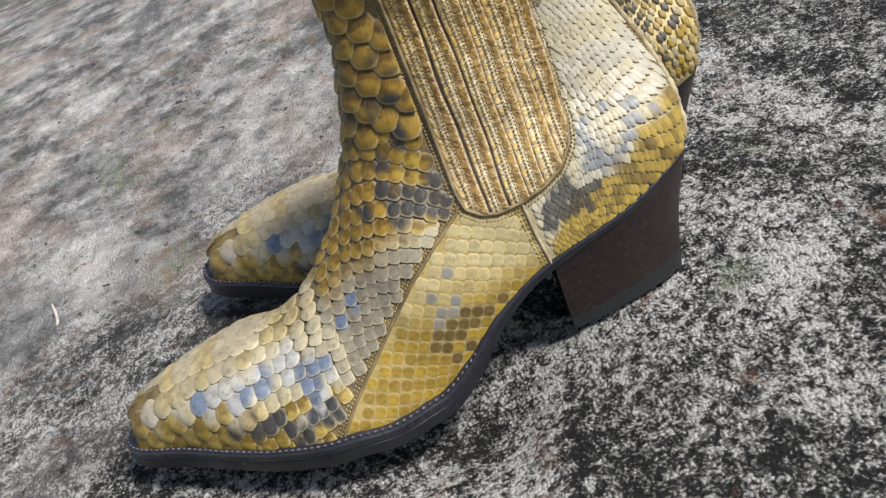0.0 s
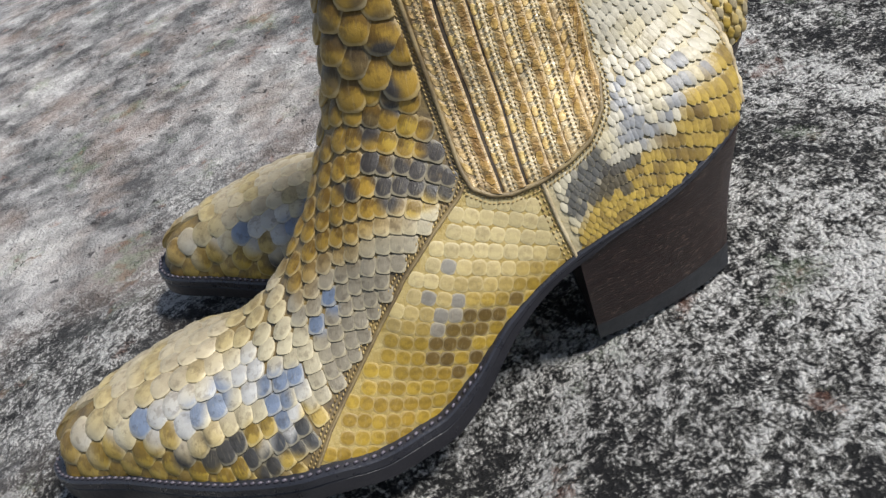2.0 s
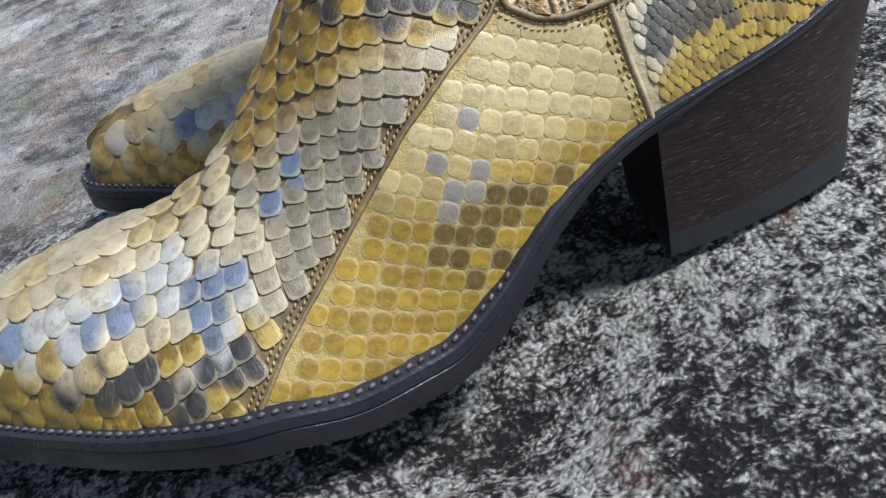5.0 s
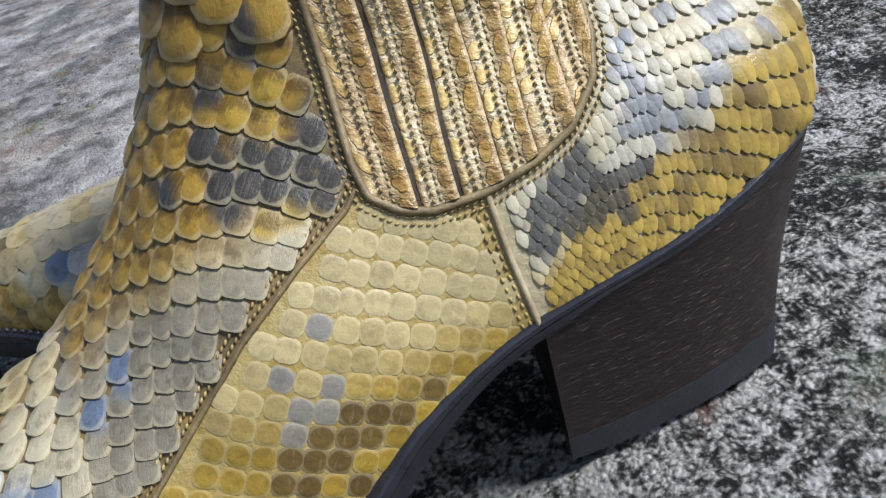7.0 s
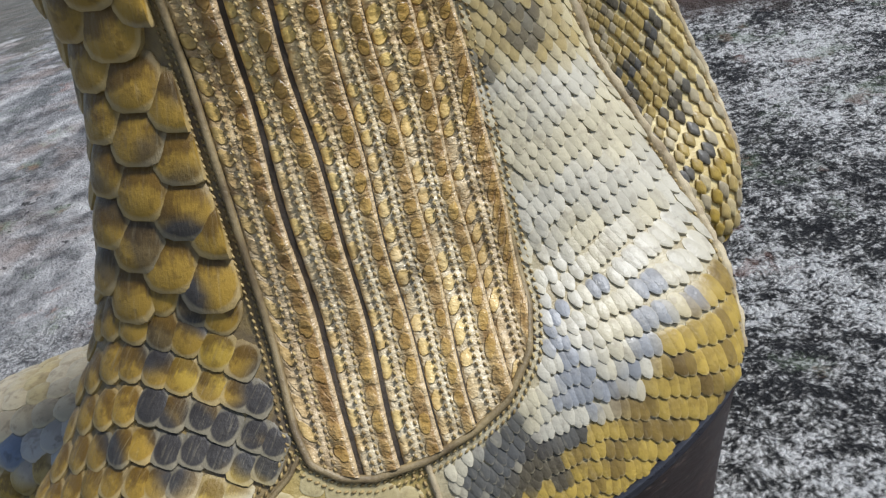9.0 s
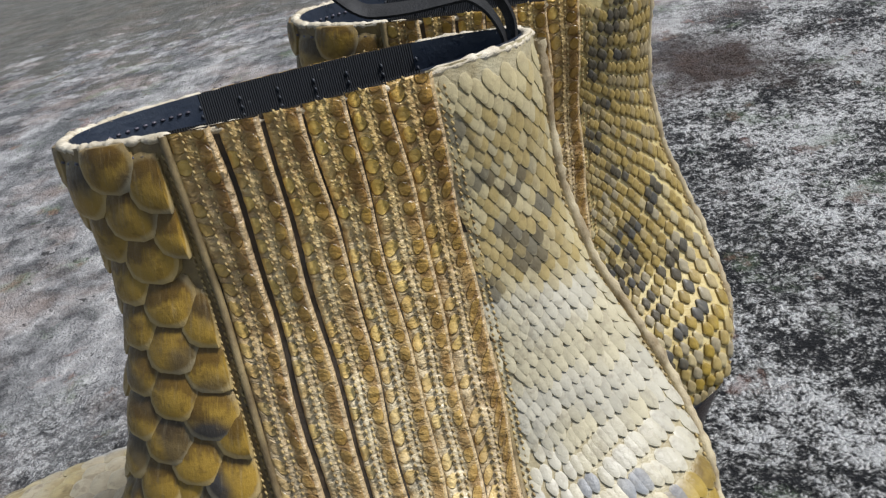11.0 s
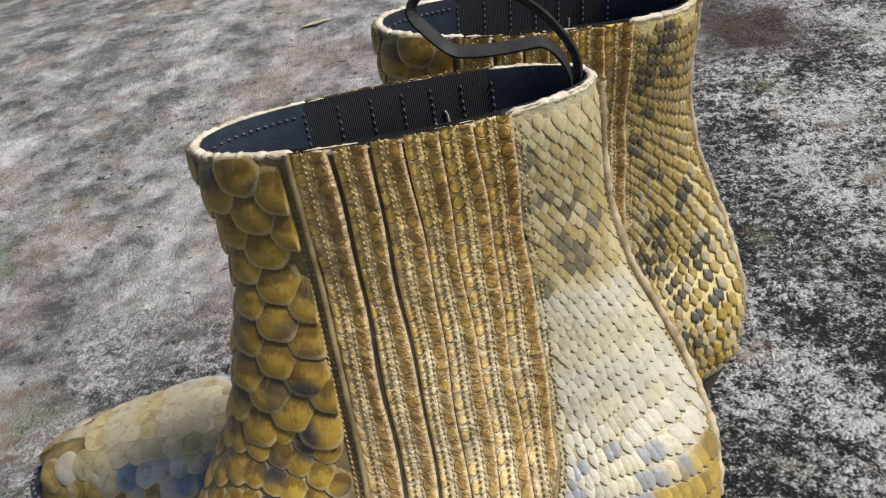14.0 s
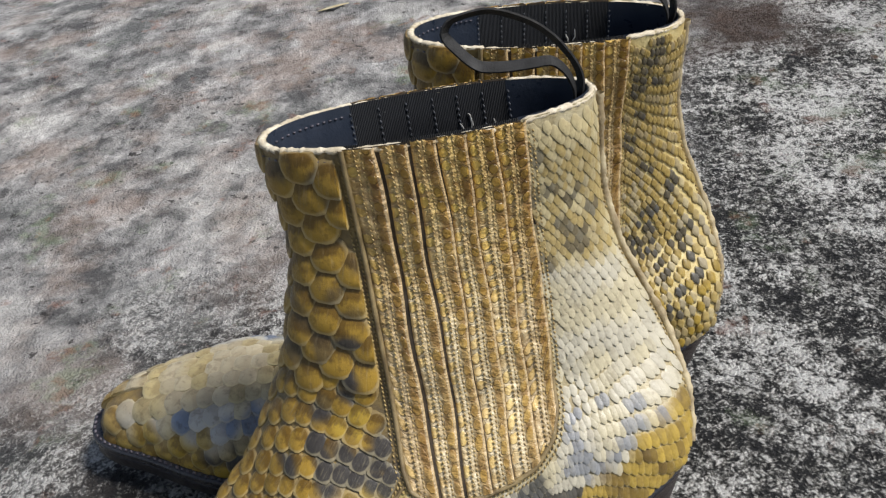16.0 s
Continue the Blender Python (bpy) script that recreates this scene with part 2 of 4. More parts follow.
def stacked_leather():
    m, tree, bsdf = material("stacked_heel_leather", 0.42)
    place = tree.nodes.new("ShaderNodeNewGeometry").outputs["Position"]
    long_grain = node(tree, "ShaderNodeMapping", {"Vector": place})
    long_grain.inputs["Scale"].default_value = (1, 1, 9)
    grain = noise_at(tree, 95, 5, 0.65, long_grain.outputs[0])
    fine = node(tree, "ShaderNodeMapping", {"Vector": place})
    fine.inputs["Scale"].default_value = (1, 1, 8)
    scratch = noise_at(tree, 230, 4, 0.75, fine.outputs[0])
    c = mix(tree, ramp(tree, grain, (0.35, 0.0), (0.65, 1.0)), (0.008, 0.0045, 0.0045), (0.024, 0.013, 0.012))
    c = mix(tree, ramp(tree, scratch, (0.59, 0.0), (0.66, 0.85)), c, (0.20, 0.14, 0.105))
    tree.links.new(c, bsdf.inputs["Base Color"])
    tree.links.new(ramp(tree, grain, (0.3, 0.32), (0.7, 0.52)), bsdf.inputs["Roughness"])
    bump(tree, bsdf, math_node(tree, "ADD", grain, scratch), 0.0003, 0.7)
    return m


HEEL_LEATHER = stacked_leather()


def elastic_fabric():
    m, tree, bsdf = material("black_elastic_fabric", 0.8)
    uv = tree.nodes.new("ShaderNodeUVMap").outputs[0]
    weave = node(tree, "ShaderNodeTexWave", {"Vector": uv}, Scale=8.5, Distortion=0.4)
    c = mix(tree, weave.outputs[1], (0.005, 0.0055, 0.007), (0.010, 0.012, 0.016))
    c = mix(tree, ramp(tree, noise_at(tree, 160, 4, 0.7), (0.70, 0.0), (0.76, 0.6)), c, (0.35, 0.35, 0.33))
    tree.links.new(c, bsdf.inputs["Base Color"])
    bump(tree, bsdf, weave.outputs[1], 0.0004, 0.8)
    return m


ELASTIC = elastic_fabric()


SOIL_AT = (0.31, 0.60, 0.05)


def rock_material():
    m, tree, bsdf = material("lichen_granite", 0.85, Specular_IOR_Level=0.3)
    place = tree.nodes.new("ShaderNodeNewGeometry").outputs["Position"]
    xyz = node(tree, "ShaderNodeSeparateXYZ", {"Vector": place})
    warp = node(tree, "ShaderNodeTexNoise", {"Vector": place}, Scale=90.0, Detail=4.0)
    bent = node(tree, "ShaderNodeVectorMath", {0: place, 1: node(tree, "ShaderNodeVectorMath", {0: warp.outputs["Color"]}, operation="SCALE", Scale=0.0035).outputs[0]}, operation="ADD").outputs[0]
    clump = noise_at(tree, 175, 6, 0.64, bent)
    grain = noise_at(tree, 760, 5, 0.8, bent)
    mottle = noise_at(tree, 33, 5, 0.65, bent)
    broad = noise_at(tree, 8, 4, 0.6, place)

    def total(*terms):
        out = 0.0
        for source, share in terms:
            out = math_node(tree, "ADD", out, math_node(tree, "MULTIPLY", math_node(tree, "SUBTRACT", source, 0.5), share))
        return out

    # crusty pale lichen and crystals over black stone
    lumps = node(tree, "ShaderNodeTexVoronoi", {"Vector": bent}, Scale=620.0, feature="SMOOTH_F1").outputs["Distance"]
    crumbs = math_node(tree, "SUBTRACT", 1.0, math_node(tree, "MULTIPLY", lumps, 1.25))
    crust = math_node(tree, "ADD", total((clump, 1.35), (grain, 0.8), (crumbs, 0.4), (mottle, 0.6), (noise_at(tree, 13, 4, 0.6, bent), 1.0), (broad, -0.3)), 0.185)
    speckle = ramp(tree, crust, (0.0, (0.012, 0.012, 0.013)), (0.07, (0.05, 0.049, 0.047)), (0.18, (0.22, 0.215, 0.20)), (0.36, (0.76, 0.75, 0.72)))
    speckle = mix(tree, math_node(tree, "MULTIPLY", ramp(tree, grain, (0.52, 0.0), (0.6, 1.0)), ramp(tree, mottle, (0.45, 0.0), (0.6, 0.30))), speckle, (0.11, 0.12, 0.085))
    # smoother, stained stone away to one side
    blot = noise_at(tree, 26, 7, 0.72, bent)
    smooth_ = math_node(tree, "ADD", total((blot, 1.1), (grain, 0.4), (clump, 0.35), (broad, 0.6), (noise_at(tree, 13, 5, 0.65, bent), 0.45)), 0.15)
    worn = ramp(tree, smooth_, (0.0, (0.075, 0.073, 0.073)), (0.12, (0.18, 0.176, 0.172)), (0.24, (0.285, 0.278, 0.27)), (0.42, (0.48, 0.47, 0.455)))
    hue = noise_at(tree, 9.5, 5, 0.62, bent)
    worn = mix(tree, math_node(tree, "MULTIPLY", ramp(tree, hue, (0.50, 0.0), (0.62, 1.0)), 0.4), worn, (0.36, 0.275, 0.225))
    worn = mix(tree, math_node(tree, "MULTIPLY", ramp(tree, hue, (0.38, 1.0), (0.48, 0.0)), 0.35), worn, (0.135, 0.145, 0.14))
    bleach = ramp(tree, noise_at(tree, 6.5, 4, 0.62, bent), (0.53, 0.0), (0.66, 1.0))
    worn = mix(tree, math_node(tree, "MULTIPLY", bleach, 0.32), worn, (0.56, 0.54, 0.50))
    pits = math_node(tree, "MULTIPLY", ramp(tree, noise_at(tree, 85, 5, 0.65, bent), (0.62, 0.0), (0.66, 1.0)), 0.85)
    worn = mix(tree, pits, worn, (0.018, 0.016, 0.016))
    side = math_node(tree, "ADD", math_node(tree, "MULTIPLY", xyz.outputs[0], -1.5), math_node(tree, "ADD", math_node(tree, "MULTIPLY", xyz.outputs[1], 1.6), math_node(tree, "MULTIPLY", math_node(tree, "SUBTRACT", broad, 0.5), 0.9)))
    c = mix(tree, ramp(tree, side, (0.40, 0.0), (0.85, 1.0)), speckle, worn)
    # dark weathering, green lichen and rust in patches
    c = mix(tree, math_node(tree, "MULTIPLY", ramp(tree, total((broad, 1.0), (clump, 0.25)), (0.06, 0.0), (0.16, 1.0)), 0.3), c, (0.022, 0.021, 0.023))
    moss = ramp(tree, total((noise_at(tree, 17, 4, 0.65, place), 1.0), (grain, 0.4)), (0.10, 0.0), (0.17, 1.0))
    c = mix(tree, math_node(tree, "MULTIPLY", moss, 0.4), c, (0.15, 0.21, 0.11))
    rust = ramp(tree, total((noise_at(tree, 34, 3, 0.6, bent), 1.0), (grain, 0.4)), (0.14, 0.0), (0.20, 1.0))
    c = mix(tree, math_node(tree, "MULTIPLY", rust, 0.5), c, (0.20, 0.085, 0.055))
    # dark soil in a hollow behind the boots, and litter and dirt farther off
    apart = node(tree, "ShaderNodeVectorMath", {0: place}, operation="SUBTRACT")
    apart.inputs[1].default_value = SOIL_AT
    oval = node(tree, "ShaderNodeVectorMath", {0: apart.outputs[0]}, operation="MULTIPLY")
    oval.inputs[1].default_value = (1.0, 1.0, 0.0)
    reach = node(tree, "ShaderNodeVectorMath", {0: oval.outputs[0]}, operation="LENGTH").outputs["Value"]
    ragged = noise_at(tree, 16, 6, 0.65, place)
    hollow = ramp(tree, math_node(tree, "ADD", reach, math_node(tree, "MULTIPLY", math_node(tree, "SUBTRACT", ragged, 0.5), 0.26)), (0.035, 1.0), (0.10, 0.0))
    dirt = ramp(tree, math_node(tree, "ADD", math_node(tree, "MULTIPLY", math_node(tree, "SUBTRACT", ragged, 0.5), 1.5), math_node(tree, "MULTIPLY", math_node(tree, "SUBTRACT", xyz.outputs[1], 1.2), 0.5)), (-0.05, 0.0), (0.12, 1.0))
    crumbly = noise_at(tree, 70, 5, 0.7, place)
    c = mix(tree, math_node(tree, "MULTIPLY", dirt, 0.75), c, mix(tree, crumbly, (0.03, 0.03, 0.022), (0.13, 0.12, 0.09)))
    c = mix(tree, math_node(tree, "MULTIPLY", hollow, 0.9), c, mix(tree, crumbly, (0.014, 0.011, 0.009), (0.10, 0.06, 0.042)))
    tree.links.new(c, bsdf.inputs["Base Color"])
    bump(tree, bsdf, math_node(tree, "MULTIPLY", total((clump, 0.7), (grain, 0.8), (crumbs, 0.9), (mottle, 0.5)), ramp(tree, side, (0.40, 1.0), (0.85, 0.34))), 0.006, 1.0)
    return m


ROCK = rock_material()


# ---- small helpers ----
def mesh_object(name, verts, faces, mats, parent=None, smooth=True, uvs=None, dye=None):
    me = bpy.data.meshes.new(name)
    me.from_pydata([tuple(v) for v in verts], [], [tuple(f) for f in faces])
    for mat in mats if isinstance(mats, (list, tuple)) else [mats]:
        me.materials.append(mat)
    if dye is not None:
        layer = me.color_attributes.new("dye", "FLOAT_COLOR", "POINT")
        layer.data.foreach_set("color", np.concatenate([dye, np.ones((len(dye), 1))], 1).astype(np.float32).ravel())
    if uvs is not None:
        layer = me.uv_layers.new(name="UVMap")
        index = np.empty(len(me.loops), np.int32)
        me.loops.foreach_get("vertex_index", index)
        layer.data.foreach_set("uv", np.asarray(uvs, np.float32)[index].ravel())
    if smooth:
        me.shade_smooth()
    if dye is not None:
        me.set_sharp_from_angle(angle=radians(38))
    me.update()
    ob = new(name, me)
    ob.parent = parent
    return ob


def glide(xs, ys, x):
    """A smooth curve through the points (xs, ys), without overshoot."""
    xs, ys, x = np.asarray(xs, float), np.asarray(ys, float), np.clip(np.asarray(x, float), xs[0], xs[-1])
    h, d = np.diff(xs), np.diff(ys) / np.diff(xs)
    m = np.r_[d[0], np.where(d[1:] * d[:-1] > 0, 2 * d[1:] * d[:-1] / np.where(d[1:] + d[:-1] == 0, 1, d[1:] + d[:-1]), 0), d[-1]]
    i = np.clip(np.searchsorted(xs, x) - 1, 0, len(h) - 1)
    t = (x - xs[i]) / h[i]
    return (2 * t**3 - 3 * t**2 + 1) * ys[i] + (t**3 - 2 * t**2 + t) * h[i] * m[i] + (3 * t**2 - 2 * t**3) * ys[i + 1] + (t**3 - t**2) * h[i] * m[i + 1]


def step(a, b, x):
    t = np.clip((np.asarray(x, float) - a) / (b - a), 0, 1)
    return t * t * (3 - 2 * t)


# ---- the boot's form, in millimetres: toe towards -x, heel towards +x ----
# each section joins a point of the sole or back line (ax, az) to one of the instep or front line (bx, bz)
STATIONS = np.array([
    # ax, az, bx, bz, half width, start angle of the oval, fullness, slope of the sides, oval (1) or tent-shaped (0)
    (-236, 19, -233, 26, 3, 90, 2.2, 2.0, 0),
    (-231, 19, -228, 34, 11, 85, 2.2, 2.0, 0),
    (-222, 19, -217, 41, 17, 82, 2.2, 2.0, 0),
    (-202, 18.5, -200, 46, 25, 80, 2.2, 2.0, 0),
    (-173, 18, -165, 52, 40, 78, 2.2, 1.9, 0),
    (-146, 17.5, -136, 56, 52, 75, 1.7, 1.05, 0),
    (-115, 18, -113, 67, 60, 75, 1.45, 0.98, 0),
    (-90, 13.5, -98, 81, 56, 72, 1.5, 0.98, 0),
    (-70, 13.5, -88, 92, 49, 66, 1.7, 1.1, 0),
    (-52, 21, -81, 103, 43, 62, 2.1, 1.25, 0),
    (-30, 36, -74, 114, 36.5, 62, 2.4, 1.5, 0.15),
    (0, 48, -66.3, 129, 29.5, 55, 2.6, 1.8, 0.4),
    (40, 56.5, -61.6, 146, 27.5, 40, 2.6, 2.0, 0.7),
    (68, 64.5, -57.6, 158, 26.5, 20, 2.6, 2.0, 0.95),
    (79, 67, -56, 164, 26, 4, 2.5, 2, 1),
    (82, 86, -55.2, 172, 25, 0, 2.4, 2, 1),
    (79.3, 104, -55.2, 180, 23.5, 0, 2.3, 2, 1),
    (70.8, 127, -55.8, 188, 22.5, 0, 2.2, 2, 1),
    (61.3, 152, -57, 196, 22.5, 0, 2.2, 2, 1),
    (57, 180, -57.5, 203, 23, 0, 2.2, 2, 1),
    (57, 211, -58, 210, 24, 0, 2.2, 2, 1),
])
KNOTS = np.r_[0, np.cumsum(np.hypot(*np.diff((STATIONS[:, :2] + STATIONS[:, 2:4]) / 2, axis=0).T))]
KNOTS = KNOTS / KNOTS[-1]
K_HEEL = KNOTS[14]


def lean(x, z):
    """How far the boot's middle lies from its straight axis."""
    back = 5 * step(-10, 35, x) * step(88, 112, z) * (1 - step(165, 210, z))
    return glide([0, 45, 80, 115, 150, 215], [0, 0, 8, 22.5, 26, 28], z) + back


def tent_shape(g):
    """Straight flanks with a rounded ridge."""
    return np.sqrt(g * g + 0.3 * g) / math.sqrt(1.3)


def skin(k, w, sway=1.0):
    """Points of the upper in millimetres. k runs from the toe (0) to the rim (1); w from the sole or back (0) over one side to the
    ridge or front (1) and down the other side (2)."""
    k, w = np.broadcast_arrays(np.clip(np.asarray(k, float), 0, 1), np.asarray(w, float))
    w = np.where(w < 0, np.where(k < K_HEEL, 0, w + 4), w) % 4
    w = np.where((w > 2) & (k < K_HEEL), 2, w)
    side = np.where((w > 1) & (w < 3), 1.0, -1.0)
    side = np.where((w > 2) & (w < 3), -1.0, np.where(w >= 3, 1.0, side))
    u = np.select([w <= 1, w <= 2, w <= 3], [w, 2 - w, w - 2], 4 - w)
    ax, az, bx, bz, wd, a0, p, q, oval = (glide(KNOTS, STATIONS[:, n], k) for n in range(9))
    even = 1 - (1 - u) ** ((1 - oval) * np.maximum(q, 1) + oval * p / 2)
    ang = np.radians(a0) + even * (np.pi - np.radians(a0))
    s = 0.5 - 0.5 * np.cos(ang)
    s0 = 0.5 - 0.5 * np.cos(np.radians(a0))
    f = np.clip((s - s0) / (1 - s0), 0, 1)
    wide = wd * (oval * np.clip(1 - np.abs(2 * s - 1) ** p, 0, 1) ** (1 / p) + (1 - oval) * tent_shape(np.clip(1 - f**p, 0, 1) ** (1 / q)))
    wide = wide * np.where(side > 0, 1 - 0.22 * np.exp(-(((ax + 110) / 55.0) ** 2)), 1)
    x, z = ax + (bx - ax) * f, az + (bz - az) * f
    return np.stack([x, sway * lean(x, z) + side * wide, z], -1)


def tangents(k, w, sway=1.0):
    """Place, both tangents and the outward normal."""
    e = 2e-3
    place = skin(k, w, sway)
    pk = (skin(k + e, w, sway) - skin(k - e, w, sway)) / (2 * e)
    pw = (skin(k, w + e, sway) - skin(k, w - e, sway)) / (2 * e)
    n = np.cross(pk, pw)
    n /= np.linalg.norm(n, axis=-1, keepdims=True) + 1e-12
    inner = (skin(k, 0.5, sway) + skin(k, 1.5, sway)) / 2
    n *= np.where(((place - inner) * n).sum(-1, keepdims=True) < 0, -1, 1)
    return place, pk, pw, n


GRID_K, GRID_U = np.meshgrid(np.linspace(0, 1, 220), np.linspace(0, 1, 90), indexing="ij")
GRID_P = skin(GRID_K, GRID_U)[..., ::2].reshape(-1, 2)


def locate(x, z):
    """k and u of the side-view places (x, z), and how far each lies off the upper."""
    xz = np.stack(np.broadcast_arrays(np.asarray(x, float), np.asarray(z, float)), -1).reshape(-1, 2)
    best = np.concatenate([((GRID_P[None] - c[:, None]) ** 2).sum(-1).argmin(1) for c in np.array_split(xz, max(1, len(xz) // 200))])
    k, u = GRID_K.ravel()[best].copy(), GRID_U.ravel()[best].copy()
    for _ in range(6):
        e = 1e-3
        p = skin(k, u)[:, ::2]
        jk, ju = (skin(k + e, u)[:, ::2] - skin(k - e, u)[:, ::2]) / (2 * e), (skin(k, u + e)[:, ::2] - skin(k, u - e)[:, ::2]) / (2 * e)
        det = jk[:, 0] * ju[:, 1] - jk[:, 1] * ju[:, 0]
        det = np.where(np.abs(det) < 50, 50, det)
        r = xz - p
        k = np.clip(k + np.clip((r[:, 0] * ju[:, 1] - r[:, 1] * ju[:, 0]) / det, -0.02, 0.02), 0, 1)
        u = np.clip(u + np.clip((jk[:, 0] * r[:, 1] - jk[:, 1] * r[:, 0]) / det, -0.05, 0.05), 0, 1)
    return k, u, np.linalg.norm(skin(k, u)[:, ::2] - xz, axis=1)


# ---- the pattern pieces, seen from the side ----
SEAM = np.array([(-117.5, 16), (-106, 28), (-92, 39), (-78, 51), (-61, 66), (-46, 76), (-32, 84), (-28.5, 88)])
GORE = np.array([(-28.5, 214), (-28.5, 150), (-28.5, 92), (-27, 85), (-21, 80.5), (-14, 78.5), (-2, 79), (10, 82), (19, 86), (27, 94), (30, 102), (30.5, 140), (30, 214)])
BACK_SEAM = np.array([(-2, 79), (-1, 65), (1.5, 46)])
PLEATS = (-28.5, -18, -7.7, 2, 11, 20.5, 30)


def gore_floor(x):
    return glide([-28.5, -27, -21, -14, -2, 10, 19, 27, 30.5], [92, 85, 80.5, 78.5, 79, 82, 86, 94, 104], x)


def piece(x, z):
    """0 vamp, 1 quarter, 2 counter, 3 gore."""
    x, z = np.asarray(x, float), np.asarray(z, float)
    gore = (x > -28.5) & (x < 30.2) & (z > gore_floor(x))
    seam_z = np.interp(x, SEAM[:, 0], SEAM[:, 1])
    vamp = (x < -117.5) | ((x < -28.5) & (z > seam_z))
    counter = x > np.interp(z, BACK_SEAM[::-1, 1], BACK_SEAM[::-1, 0])
    return np.select([gore, vamp, counter], [3, 0, 2], 1)


SEAM_LINES = np.concatenate([np.stack([np.interp(np.linspace(0, 1, 60), np.linspace(0, 1, len(line)), line[:, n]) for n in (0, 1)], -1) for line in (SEAM, GORE, BACK_SEAM)])


def off_line(x, z, line):
    return float(np.sqrt(((line - (x, z)) ** 2).sum(1).min()))


# ---- scales ----
N_RIM = 14


def outline(kind):
    """Half of each outline, root to tip, mirrored."""
    half = {
        "shield": [(0.17, 0.5), (0.34, 0.43), (0.45, 0.25), (0.50, 0.02), (0.46, -0.2), (0.36, -0.42), (0.18, -0.5)],
        "square": [(0.20, 0.5), (0.39, 0.46), (0.48, 0.34), (0.50, 0.12), (0.50, -0.15), (0.48, -0.4), (0.32, -0.5)],
        "kite": [(0.07, 0.5), (0.23, 0.39), (0.37, 0.22), (0.47, 0.02), (0.44, -0.2), (0.31, -0.38), (0.12, -0.5)],
        "lozenge": [(0.06, 0.5), (0.20, 0.37), (0.35, 0.20), (0.47, 0.04), (0.40, -0.15), (0.24, -0.34), (0.08, -0.5)],
    }.get(kind)
    if half is None:
        half = [(abs(math.sin(a)) ** 0.64 * 0.5, math.copysign(abs(math.cos(a)) ** 0.64, math.cos(a)) * 0.5) for a in (np.arange(7) + 0.5) * math.pi / 7]
    return np.array([(-x, y) for x, y in half[::-1]] + half)


def template(kind):
    """Vertices (across, along, share of the lift, share of the dome) and faces of one scale."""
    ring, n = outline(kind), N_RIM
    pad = kind in ("pad", "lozenge")
    rows = [[(0, 0, 0.6, 1.0)]]
    for grow, dome in ((0.40, 0.93), (0.72, 0.62), (0.90, 0.25), (0.985, 0.0), (1.0, 0.0)):
        rows.append([(a * grow, l * grow, 0.8 if pad else 0.04 + 0.96 * (l * grow + 0.5), dome) for a, l in ring])
    verts = np.array([v for r in rows for v in r])
    faces = [(0, 1 + i, 1 + (i + 1) % n) for i in range(n)]
    for r in range(4):
        faces += [(1 + r * n + i, 1 + (r + 1) * n + i, 1 + (r + 1) * n + (i + 1) % n, 1 + r * n + (i + 1) % n) for i in range(n)]
    return verts, [f[::-1] for f in faces]


TEMPLATES = {kind: template(kind) for kind in ("shield", "square", "kite", "lozenge", "pad")}


